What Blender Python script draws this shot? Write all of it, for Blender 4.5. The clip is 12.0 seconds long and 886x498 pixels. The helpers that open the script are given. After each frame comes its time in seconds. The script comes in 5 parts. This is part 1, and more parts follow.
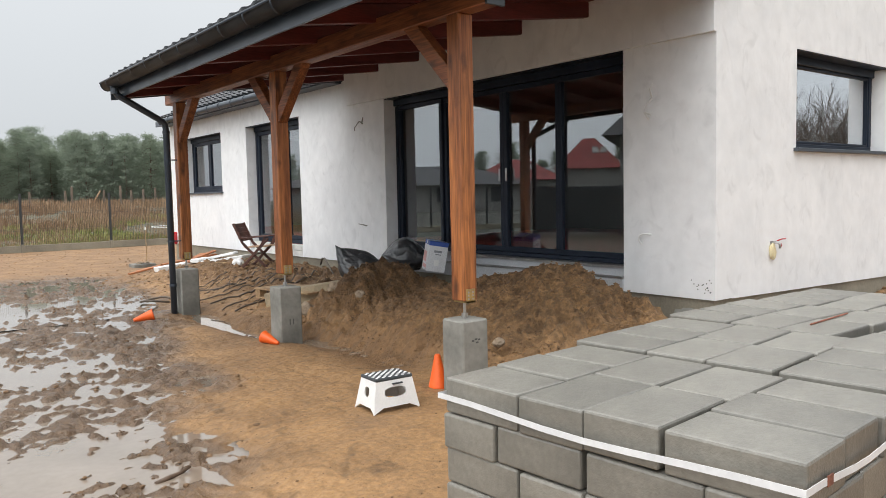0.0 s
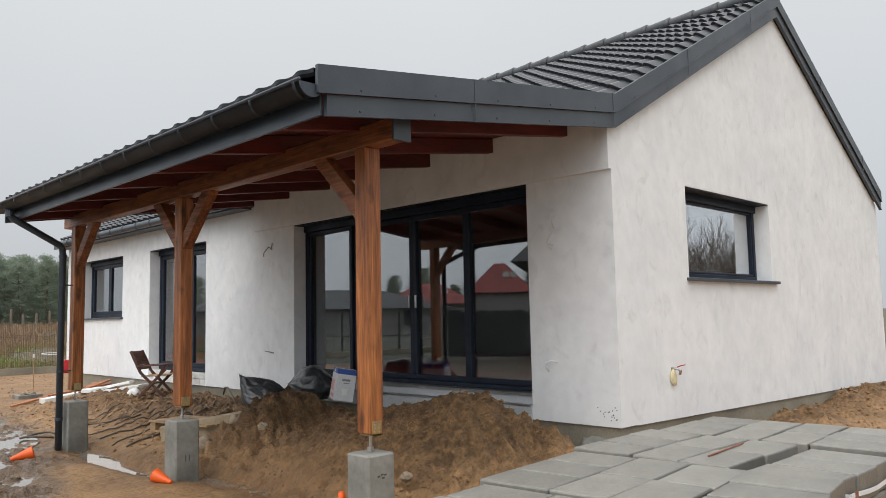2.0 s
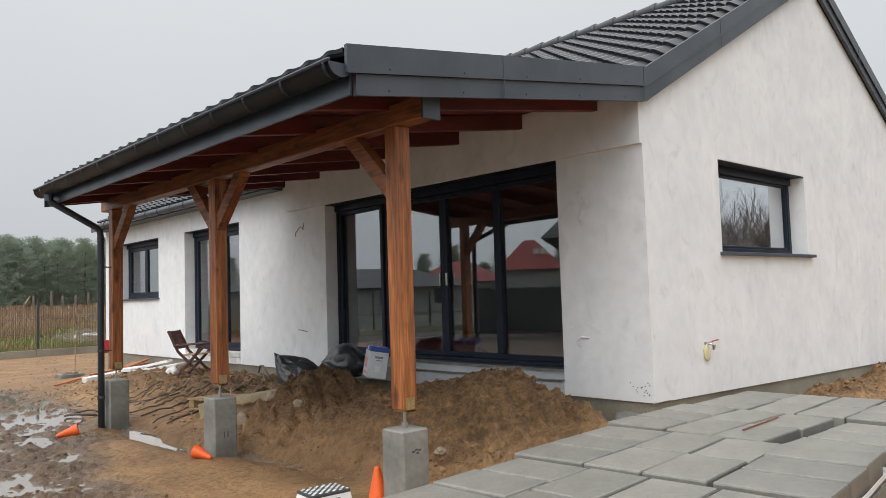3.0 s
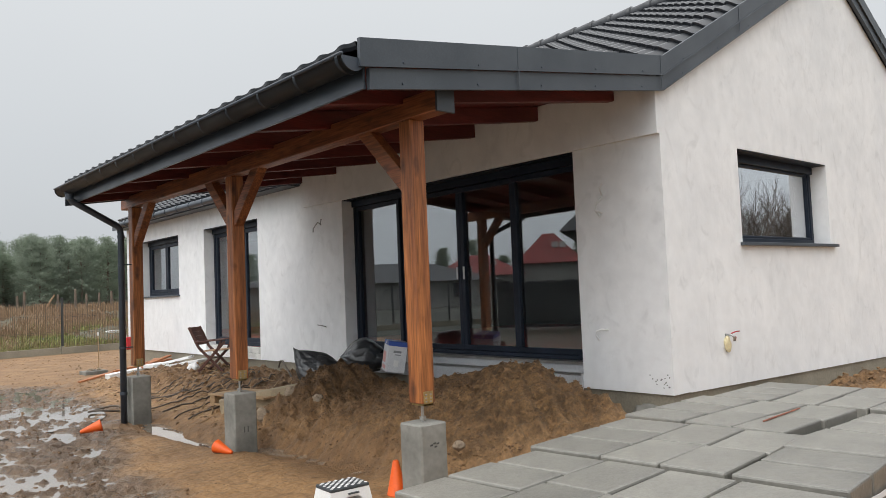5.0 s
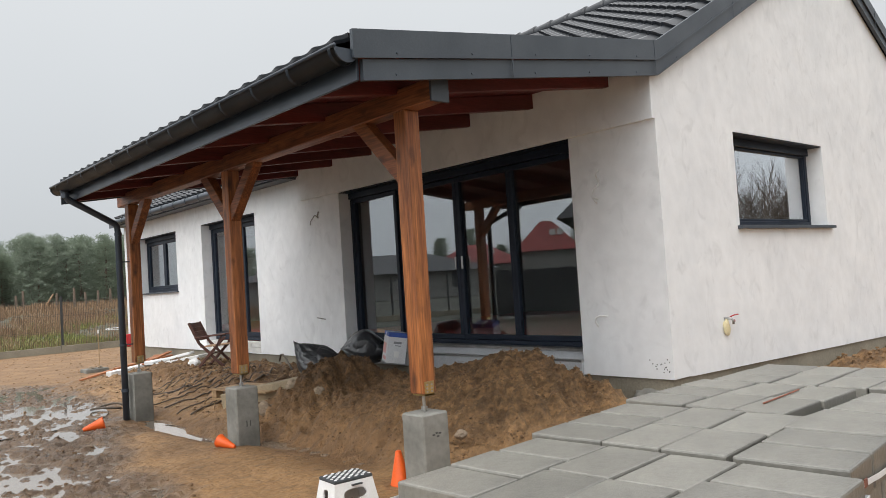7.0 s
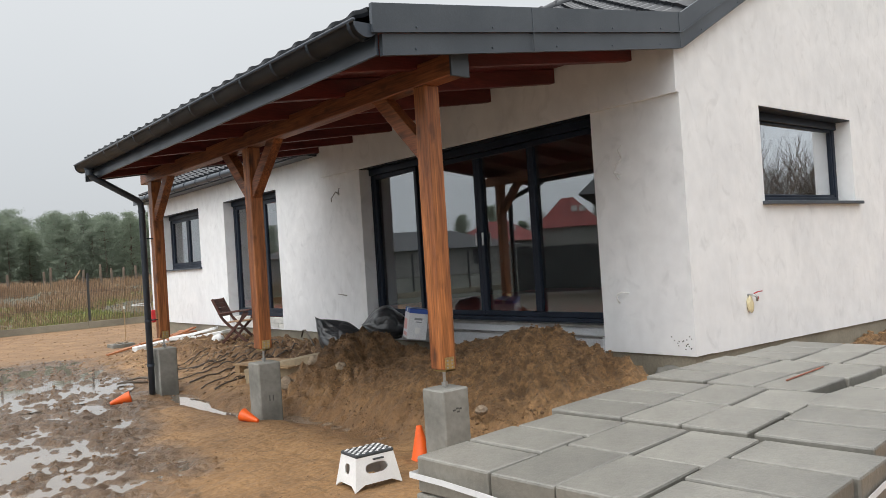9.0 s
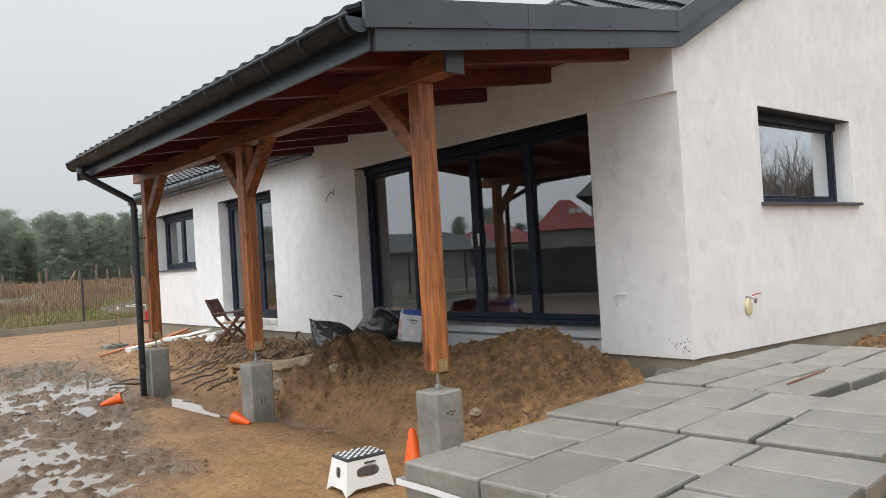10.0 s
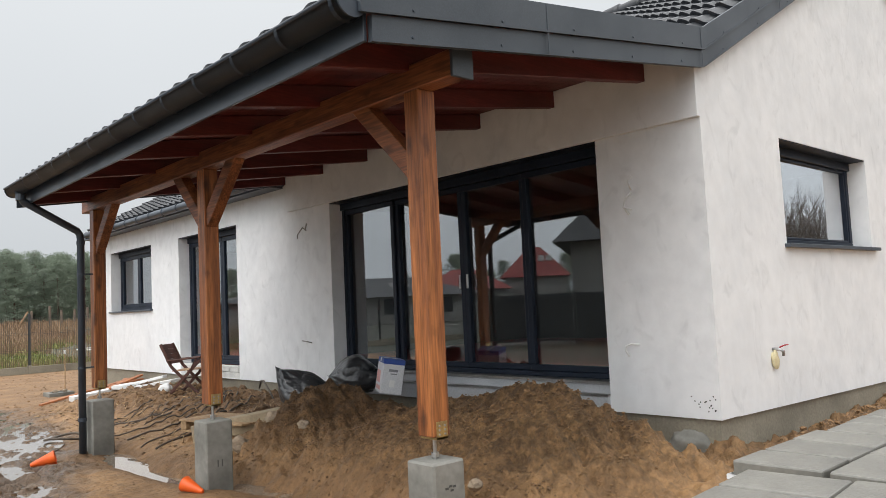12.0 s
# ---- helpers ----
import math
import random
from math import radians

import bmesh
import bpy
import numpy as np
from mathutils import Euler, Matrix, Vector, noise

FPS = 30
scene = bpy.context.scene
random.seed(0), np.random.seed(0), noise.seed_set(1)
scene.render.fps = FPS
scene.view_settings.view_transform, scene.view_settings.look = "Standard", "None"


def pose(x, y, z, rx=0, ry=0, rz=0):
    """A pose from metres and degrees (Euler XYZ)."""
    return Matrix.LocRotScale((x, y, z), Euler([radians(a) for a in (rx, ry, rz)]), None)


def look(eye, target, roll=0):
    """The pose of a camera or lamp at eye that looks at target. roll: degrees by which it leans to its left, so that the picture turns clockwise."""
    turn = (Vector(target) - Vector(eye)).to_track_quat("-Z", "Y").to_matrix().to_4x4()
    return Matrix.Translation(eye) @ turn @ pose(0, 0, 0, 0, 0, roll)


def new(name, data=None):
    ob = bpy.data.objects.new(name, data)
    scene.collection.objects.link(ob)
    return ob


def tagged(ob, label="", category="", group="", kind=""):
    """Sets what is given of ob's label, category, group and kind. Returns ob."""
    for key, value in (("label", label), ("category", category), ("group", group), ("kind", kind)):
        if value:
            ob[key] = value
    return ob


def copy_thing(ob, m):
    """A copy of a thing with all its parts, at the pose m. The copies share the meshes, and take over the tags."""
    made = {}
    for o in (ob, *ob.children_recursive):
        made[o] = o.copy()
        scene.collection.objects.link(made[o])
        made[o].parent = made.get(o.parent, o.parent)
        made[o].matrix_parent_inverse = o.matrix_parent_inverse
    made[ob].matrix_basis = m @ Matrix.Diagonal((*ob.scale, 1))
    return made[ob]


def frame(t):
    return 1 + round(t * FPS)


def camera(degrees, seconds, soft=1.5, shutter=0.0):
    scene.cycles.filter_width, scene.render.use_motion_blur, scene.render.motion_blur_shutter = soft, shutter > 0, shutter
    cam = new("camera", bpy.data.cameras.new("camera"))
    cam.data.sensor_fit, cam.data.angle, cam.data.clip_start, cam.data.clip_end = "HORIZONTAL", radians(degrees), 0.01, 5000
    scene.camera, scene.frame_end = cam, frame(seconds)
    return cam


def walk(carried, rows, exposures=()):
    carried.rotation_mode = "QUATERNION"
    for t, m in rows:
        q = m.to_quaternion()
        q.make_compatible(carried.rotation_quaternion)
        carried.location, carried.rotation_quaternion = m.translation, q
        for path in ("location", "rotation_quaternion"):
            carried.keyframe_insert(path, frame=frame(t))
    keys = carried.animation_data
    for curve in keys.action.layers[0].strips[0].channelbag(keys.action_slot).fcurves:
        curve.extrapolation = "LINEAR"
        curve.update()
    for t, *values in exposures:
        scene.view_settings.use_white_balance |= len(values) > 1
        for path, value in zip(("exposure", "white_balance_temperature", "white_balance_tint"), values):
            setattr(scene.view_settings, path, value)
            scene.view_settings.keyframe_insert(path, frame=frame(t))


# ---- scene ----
cam = camera(61.1, 12.0, soft=0.5)
PATH = [
    (0, (-6.287, -3.879, 1.493), (-5.05, -2.314, 1.351), -1.2),
    (0.5, (-6.293, -3.883, 1.513), (-4.981, -2.374, 1.547), -1.4),
    (1, (-6.271, -3.9, 1.536), (-4.921, -2.433, 1.688), -1.0),
    (1.5, (-6.258, -3.9, 1.54), (-4.865, -2.479, 1.737), -0.9),
    (2, (-6.242, -3.902, 1.535), (-4.831, -2.496, 1.716), -1.2),
    (2.5, (-6.255, -3.91, 1.536), (-4.861, -2.483, 1.687), -1.7),
    (3, (-6.266, -3.911, 1.533), (-4.909, -2.446, 1.657), -1.8),
    (3.5, (-6.25, -3.907, 1.531), (-4.924, -2.414, 1.636), -1.9),
    (5.5, (-6.238, -3.913, 1.525), (-4.918, -2.415, 1.638), -2.6),
    (6, (-6.237, -3.912, 1.525), (-4.915, -2.415, 1.635), -3.0),
    (6.5, (-6.238, -3.913, 1.526), (-4.915, -2.417, 1.624), -3.4),
    (7, (-6.238, -3.914, 1.526), (-4.915, -2.417, 1.61), -3.7),
    (9, (-6.226, -3.909, 1.522), (-4.947, -2.371, 1.548), -3.7),
    (9.5, (-6.201, -3.884, 1.512), (-4.927, -2.342, 1.53), -3.6),
    (10, (-6.145, -3.85, 1.506), (-4.861, -2.317, 1.537), -3.5),
    (10.5, (-6.092, -3.766, 1.492), (-4.792, -2.246, 1.551), -3.5),
    (11, (-6.015, -3.528, 1.481), (-4.701, -2.024, 1.581), -3.3),
    (11.5, (-5.919, -3.282, 1.498), (-4.581, -1.802, 1.642), -3.1),
    (12, (-5.714, -3.008, 1.484), (-4.362, -1.542, 1.633), -2.7),
]
walk(cam, [(t, look(eye, target, roll)) for t, eye, target, roll in PATH],
     exposures=[(0.0, 0.36), (0.5, 0.25), (1.0, 0.13), (1.5, 0.12), (12.0, 0.26)])

# ---- world and light: an overcast winter day ----
SUN_EL, SUN_AZ = 50, 249
world = bpy.data.worlds.new("overcast")
scene.world = world
world.use_nodes = True
wn, wl = world.node_tree.nodes, world.node_tree.links
wn.clear()
sky = wn.new("ShaderNodeTexSky")
sky.sky_type, sky.sun_disc = "NISHITA", False
sky.sun_elevation, sky.sun_rotation = radians(SUN_EL), radians(SUN_AZ)
sky.dust_density = 6.0
coord = wn.new("ShaderNodeTexCoord")
split = wn.new("ShaderNodeSeparateXYZ")
wl.new(coord.outputs["Generated"], split.inputs[0])
ramp = wn.new("ShaderNodeValToRGB")  # cloud cover: brighter towards the zenith
ramp.color_ramp.elements[0].position, ramp.color_ramp.elements[0].color = 0.0, (0.57, 0.60, 0.63, 1)
ramp.color_ramp.elements[1].position, ramp.color_ramp.elements[1].color = 1.0, (2.35, 2.37, 2.39, 1)
mid = ramp.color_ramp.elements.new(0.45)
mid.color = (0.80, 0.825, 0.84, 1)
wl.new(split.outputs["Z"], ramp.inputs[0])
cloud = wn.new("ShaderNodeTexNoise")
cloud.inputs["Scale"].default_value, cloud.inputs["Detail"].default_value = 1.6, 4
wl.new(coord.outputs["Generated"], cloud.inputs["Vector"])
cramp = wn.new("ShaderNodeMapRange")
cramp.inputs[3].default_value, cramp.inputs[4].default_value = 0.93, 1.07
wl.new(cloud.outputs[0], cramp.inputs[0])
west = wn.new("ShaderNodeMapRange")   # the veiled sun brightens the western half of the cloud cover
west.interpolation_type = "SMOOTHSTEP"
west.inputs[1].default_value, west.inputs[2].default_value = 0.05, -0.95
west.inputs[3].default_value, west.inputs[4].default_value = 1.0, 1.9
wl.new(split.outputs["X"], west.inputs[0])
both = wn.new("ShaderNodeMath")
both.operation = "MULTIPLY"
wl.new(cramp.outputs[0], both.inputs[0])
wl.new(west.outputs[0], both.inputs[1])
cmul = wn.new("ShaderNodeVectorMath")
cmul.operation = "SCALE"
wl.new(ramp.outputs[0], cmul.inputs[0])
wl.new(both.outputs[0], cmul.inputs["Scale"])
bg_cloud, bg_sky, addsh, wout = (wn.new("ShaderNodeBackground"), wn.new("ShaderNodeBackground"),
                                 wn.new("ShaderNodeAddShader"), wn.new("ShaderNodeOutputWorld"))
bg_cloud.inputs[1].default_value = 0.83
bg_sky.inputs[1].default_value = 0.008
wl.new(cmul.outputs[0], bg_cloud.inputs[0])
wl.new(sky.outputs[0], bg_sky.inputs[0])
wl.new(bg_cloud.outputs[0], addsh.inputs[0])
wl.new(bg_sky.outputs[0], addsh.inputs[1])
wl.new(addsh.outputs[0], wout.inputs[0])
sun_data = bpy.data.lights.new("sun", "SUN")
sun_data.energy, sun_data.angle, sun_data.color = 0.72, radians(50), (1.0, 0.995, 0.985)
sun = new("sun", sun_data)
sun.matrix_world = look((-24.0, -9.2, 30.6), (0, 0, 0))


# ---- materials ----
def material(name, a, b, scale=1.2, rough=0.7, grain=60, grain_amount=0.12, bump=0.1, bump_scale=60, metal=0.0,
             stretch=(1, 1, 1), detail=3, knots=0.0, scuffs=0.0, spec=0.5, rough_spread=0.1, coat=0.0, spread=0.0, sheen=None):
    """Two colours mixed by broad stains, darkened by fine grain, with relief; spread: variation from piece to piece."""
    m = bpy.data.materials.new(name)
    m.use_nodes = True
    n, l = m.node_tree.nodes, m.node_tree.links
    p = n["Principled BSDF"]
    tc, mp = n.new("ShaderNodeTexCoord"), n.new("ShaderNodeMapping")
    mp.inputs["Scale"].default_value = stretch
    l.new(tc.outputs["Object"], mp.inputs[0])
    big, fine, bmp = n.new("ShaderNodeTexNoise"), n.new("ShaderNodeTexNoise"), n.new("ShaderNodeTexNoise")
    for node, sc, det in ((big, scale, 6), (fine, grain, detail), (bmp, bump_scale, detail + 1)):
        node.inputs["Scale"].default_value, node.inputs["Detail"].default_value = sc, det
        l.new(mp.outputs[0], node.inputs["Vector"])
    mr = n.new("ShaderNodeMapRange")
    mr.inputs[1].default_value, mr.inputs[2].default_value = 0.35, 0.65
    l.new(big.outputs[0], mr.inputs[0])
    mix = n.new("ShaderNodeMix")
    mix.data_type = "RGBA"
    mix.inputs[6].default_value, mix.inputs[7].default_value = (*a, 1), (*b, 1)
    l.new(mr.outputs[0], mix.inputs[0])
    gr = n.new("ShaderNodeMapRange")
    gr.inputs[1].default_value, gr.inputs[2].default_value = 0.3, 0.7
    gr.inputs[3].default_value, gr.inputs[4].default_value = 1 - grain_amount, 1 + grain_amount
    l.new(fine.outputs[0], gr.inputs[0])
    mul = n.new("ShaderNodeVectorMath")
    mul.operation = "SCALE"
    l.new(mix.outputs[2], mul.inputs[0])
    if spread:
        oi, sp, ml = n.new("ShaderNodeObjectInfo"), n.new("ShaderNodeMapRange"), n.new("ShaderNodeMath")
        sp.inputs[3].default_value, sp.inputs[4].default_value = 1 - spread, 1 + spread
        ml.operation = "MULTIPLY"
        l.new(oi.outputs["Random"], sp.inputs[0])
        l.new(sp.outputs[0], ml.inputs[0])
        l.new(gr.outputs[0], ml.inputs[1])
        l.new(ml.outputs[0], mul.inputs["Scale"])
    else:
        l.new(gr.outputs[0], mul.inputs["Scale"])
    colour = mul.outputs[0]
    if knots:
        vo, km, kx, keep = n.new("ShaderNodeTexVoronoi"), n.new("ShaderNodeMapRange"), n.new("ShaderNodeMix"), n.new("ShaderNodeMath")
        some, sepc, wob, add = n.new("ShaderNodeMapRange"), n.new("ShaderNodeSeparateColor"), n.new("ShaderNodeTexNoise"), n.new("ShaderNodeVectorMath")
        vo.inputs["Scale"].default_value = knots
        kx.data_type = "RGBA"
        kv = n.new("ShaderNodeMapping")
        kv.inputs["Scale"].default_value = [8.5 if k > 1 else 3.6 for k in stretch]
        l.new(tc.outputs["Object"], kv.inputs[0])
        wob.inputs["Scale"].default_value, wob.inputs["Detail"].default_value = 14, 3
        l.new(tc.outputs["Object"], wob.inputs["Vector"])
        add.operation = "MULTIPLY_ADD"
        l.new(wob.outputs["Color"], add.inputs[0])
        add.inputs[1].default_value = (0.35, 0.35, 0.35)
        l.new(kv.outputs[0], add.inputs[2])
        l.new(add.outputs[0], vo.inputs["Vector"])
        km.inputs[1].default_value, km.inputs[2].default_value = 0.09, 0.36
        km.inputs[3].default_value, km.inputs[4].default_value = 0.85, 0.0
        l.new(vo.outputs["Distance"], km.inputs[0])
        l.new(vo.outputs["Color"], sepc.inputs[0])
        some.inputs[1].default_value, some.inputs[2].default_value = 0.30, 0.45   # only some cells hold a knot
        l.new(sepc.outputs[0], some.inputs[0])
        keep.operation = "MULTIPLY"
        l.new(km.outputs[0], keep.inputs[0])
        l.new(some.outputs[0], keep.inputs[1])
        l.new(keep.outputs[0], kx.inputs[0])
        l.new(colour, kx.inputs[6])
        kx.inputs[7].default_value = (0.06, 0.02, 0.009, 1)
        colour = kx.outputs[2]
    if scuffs:
        sn, sm, sx_, sv = n.new("ShaderNodeTexNoise"), n.new("ShaderNodeMapRange"), n.new("ShaderNodeVectorMath"), n.new("ShaderNodeMapping")
        sv.inputs["Scale"].default_value, sv.inputs["Rotation"].default_value = (1.6, 1.6, 1.1), (0.5, 0.4, 0.6)
        l.new(tc.outputs["Object"], sv.inputs[0])
        l.new(sv.outputs[0], sn.inputs["Vector"])
        sn.inputs["Scale"].default_value, sn.inputs["Detail"].default_value, sn.inputs["Distortion"].default_value = 2.4, 7, 1.6
        sm.inputs[1].default_value, sm.inputs[2].default_value = 0.56, 0.72
        sm.inputs[3].default_value, sm.inputs[4].default_value = 1.0, 1 - scuffs
        l.new(sn.outputs[0], sm.inputs[0])
        sx_.operation = "SCALE"
        l.new(colour, sx_.inputs[0])
        l.new(sm.outputs[0], sx_.inputs["Scale"])
        colour = sx_.outputs[0]
    p.inputs["Specular IOR Level"].default_value = spec
    l.new(colour, p.inputs["Base Color"])
    rr = n.new("ShaderNodeMapRange")
    rr.inputs[3].default_value, rr.inputs[4].default_value = max(rough - rough_spread, 0.02), min(rough + rough_spread, 1)
    l.new(big.outputs[0], rr.inputs[0])
    l.new(rr.outputs[0], p.inputs["Roughness"])
    p.inputs["Metallic"].default_value, p.inputs["Coat Weight"].default_value = metal, coat
    if bump:
        bp = n.new("ShaderNodeBump")
        bp.inputs["Strength"].default_value, bp.inputs["Distance"].default_value = bump, 0.02 if detail < 9 else 0.06
        l.new(bmp.outputs[0], bp.inputs["Height"])
        l.new(bp.outputs[0], p.inputs["Normal"])
    return m


PLASTER = material("white_base_coat", (0.80, 0.808, 0.815), (0.73, 0.742, 0.755), 1.4, 0.9, 6, 0.045, 0.2, 11, stretch=(1, 1, 0.8), detail=7, scuffs=0.10)
PLINTH = material("damp_concrete_plinth", (0.30, 0.27, 0.21), (0.20, 0.18, 0.14), 1.3, 0.85, 50, 0.12, 0.25, 40)
# inner wall colour held dark to stand for the dim rooms
INNER = material("inner_dimmed_wall", (0.22, 0.21, 0.20), (0.17, 0.165, 0.155), 1, 0.9)
INFLOOR = material("red_floor_sheet", (0.80, 0.10, 0.08), (0.42, 0.06, 0.05), 14, 0.35, 40, 0.4, 0.3, 25)
ANTHRACITE = material("anthracite_sheet", (0.060, 0.071, 0.085), (0.045, 0.055, 0.068), 2.5, 0.40, 90, 0.1, 0.05, 120)
FRAME = material("anthracite_frame", (0.017, 0.024, 0.040), (0.012, 0.018, 0.030), 3, 0.45, 120, 0.1, 0.03, 200, spec=0.22)
TILE = material("graphite_tile", (0.022, 0.025, 0.030), (0.014, 0.016, 0.020), 2, 0.34, 80, 0.15, 0.06, 150, spread=0.12)
GUTTER = material("graphite_gutter", (0.045, 0.057, 0.075), (0.034, 0.044, 0.059), 3, 0.34, 90, 0.08, 0.03, 150)
CONCRETE = material("grey_concrete", (0.26, 0.255, 0.23), (0.135, 0.132, 0.117), 2.4, 0.85, 22, 0.10, 0.2, 30, detail=6)
BLOCK = material("concrete_block", (0.215, 0.205, 0.178), (0.125, 0.120, 0.105), 2.6, 0.40, 45, 0.12, 0.14, 130, spread=0.14, spec=0.75, scuffs=0.22)
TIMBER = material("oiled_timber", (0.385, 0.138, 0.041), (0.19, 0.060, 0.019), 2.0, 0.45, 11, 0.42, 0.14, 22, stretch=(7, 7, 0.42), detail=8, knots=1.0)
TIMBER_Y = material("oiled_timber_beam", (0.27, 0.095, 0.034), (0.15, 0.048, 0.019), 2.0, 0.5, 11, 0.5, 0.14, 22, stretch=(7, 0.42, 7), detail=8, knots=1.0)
MAHOGANY = material("mahogany_stain", (0.135, 0.022, 0.020), (0.078, 0.013, 0.013), 1.6, 0.5, 12, 0.25, 0.1, 20, stretch=(0.7, 7, 7))
STEEL = material("galvanised_steel", (0.55, 0.55, 0.54), (0.4, 0.4, 0.4), 6, 0.35, 60, 0.1, 0.05, 90, metal=1.0)
BRASSY = material("yellow_zinc", (0.62, 0.48, 0.22), (0.45, 0.36, 0.2), 9, 0.35, 60, 0.15, 0.05, 90, metal=1.0)
ORANGE = material("orange_plastic", (0.85, 0.13, 0.015), (0.75, 0.10, 0.012), 4, 0.45, 60, 0.05, 0.03, 90)
WHITE = material("white_plastic", (0.78, 0.78, 0.77), (0.70, 0.70, 0.69), 5, 0.4, 80, 0.04, 0.03, 90)
BLACKBAG = material("black_film", (0.036, 0.040, 0.045), (0.026, 0.029, 0.033), 5, 0.30, 40, 0.1, 0.35, 16, spec=0.8)


def glass_material(name, straight, grazing):
    """Clear coated glass: the share mirrored when seen straight on, and what is added towards grazing."""
    m = bpy.data.materials.new(name)
    m.use_nodes = True
    n, l = m.node_tree.nodes, m.node_tree.links
    n.clear()
    out, mix, gain = n.new("ShaderNodeOutputMaterial"), n.new("ShaderNodeMixShader"), n.new("ShaderNodeMath")
    tr, gl, lw = n.new("ShaderNodeBsdfTransparent"), n.new("ShaderNodeBsdfGlossy"), n.new("ShaderNodeLayerWeight")
    tr.inputs[0].default_value = (0.90, 0.93, 0.92, 1)
    gl.inputs[0].default_value = (0.95, 0.97, 1.0, 1)
    gl.inputs["Roughness"].default_value = 0.0
    lw.inputs[0].default_value = 0.5
    gain.operation, gain.use_clamp = "MULTIPLY_ADD", True
    gain.inputs[1].default_value, gain.inputs[2].default_value = grazing, straight
    l.new(lw.outputs["Facing"], gain.inputs[0])
    l.new(gain.outputs[0], mix.inputs[0])
    l.new(tr.outputs[0], mix.inputs[1])
    l.new(gl.outputs[0], mix.inputs[2])
    l.new(mix.outputs[0], out.inputs[0])
    return m


GLASS, COATED = glass_material("window_glass", 0.10, 0.20), glass_material("coated_window_glass", 0.45, 0.3)


# ---- mesh helpers ----
def mesh_object(name, bm, mat, smooth=False):
    me = bpy.data.meshes.new(name)
    bmesh.ops.recalc_face_normals(bm, faces=bm.faces)
    bm.to_mesh(me)
    bm.free()
    me.materials.append(mat)
    if smooth:
        for p in me.polygons:
            p.use_smooth = True
    return new(name, me)


def part(name, bm, mat, parent, label="", smooth=False):
    ob = mesh_object(name, bm, mat, smooth)
    ob.parent = parent
    if label:
        tagged(ob, label)
    return ob


def thing(name, label, category, group="", at=(0, 0, 0), kind=""):
    ob = new(name)
    ob.location = at
    ob.empty_display_size = 0.1
    return tagged(ob, label, category, group, kind)


def box(bm, x0, x1, y0, y1, z0, z1, bevel=0.0, m=None, segments=1):
    r = bmesh.ops.create_cube(bm, size=1)
    vs = r["verts"]
    for v in vs:
        v.co = Vector((x0 + (v.co.x + 0.5) * (x1 - x0), y0 + (v.co.y + 0.5) * (y1 - y0), z0 + (v.co.z + 0.5) * (z1 - z0)))
    if bevel:
        es = {e for v in vs for e in v.link_edges}
        r = bmesh.ops.bevel(bm, geom=list(es), offset=bevel, segments=segments, profile=0.5, affect="EDGES")
        vs = list({v for f in r["faces"] for v in f.verts} | {v for v in vs if v.is_valid})
    if m is not None:
        bmesh.ops.transform(bm, matrix=m, verts=vs)
    return bm


def bx(*a, **k):
    return box(bmesh.new(), *a, **k)


def bar(bm, p, q, w, h, bevel=0.004, up=(0, 0, 1)):
    """A squared timber from p to q, w across and h high."""
    p, q = Vector(p), Vector(q)
    d = (q - p).normalized()
    side = d.cross(Vector(up)).normalized()
    top = side.cross(d)
    m = Matrix((( *[side[0], d[0], top[0]], p[0]), (side[1], d[1], top[1], p[1]), (side[2], d[2], top[2], p[2]), (0, 0, 0, 1)))
    return box(bm, -w / 2, w / 2, 0, (q - p).length, -h / 2, h / 2, bevel, m)


def tube(bm, pts, r, n=10, cap=True):
    """A round tube along points."""
    pts = [Vector(p) for p in pts]
    rings = []
    ref = Vector((0.13, 0.21, 0.97)).normalized()
    for i, p in enumerate(pts):
        d = (pts[min(i + 1, len(pts) - 1)] - pts[max(i - 1, 0)]).normalized()
        a = d.cross(ref if abs(d.dot(ref)) < 0.95 else Vector((1, 0, 0))).normalized()
        b = d.cross(a)
        rr = r(i / max(len(pts) - 1, 1)) if callable(r) else r
        rings.append([bm.verts.new(p + rr * (math.cos(6.2832 * k / n) * a + math.sin(6.2832 * k / n) * b)) for k in range(n)])
    for u, v in zip(rings, rings[1:]):
        for k in range(n):
            bm.faces.new((u[k], u[(k + 1) % n], v[(k + 1) % n], v[k]))
    if cap:
        bm.faces.new(rings[0]), bm.faces.new(rings[-1])
    return bm


def lathe(bm, prof, n=24, m=Matrix()):
    """A turned form from (radius, height) pairs."""
    rings = [[bm.verts.new(m @ Vector((r * math.cos(6.2832 * k / n), r * math.sin(6.2832 * k / n), z))) for k in range(n)] for r, z in prof]
    for u, v in zip(rings, rings[1:]):
        for k in range(n):
            bm.faces.new((u[k], u[(k + 1) % n], v[(k + 1) % n], v[k]))
    return bm


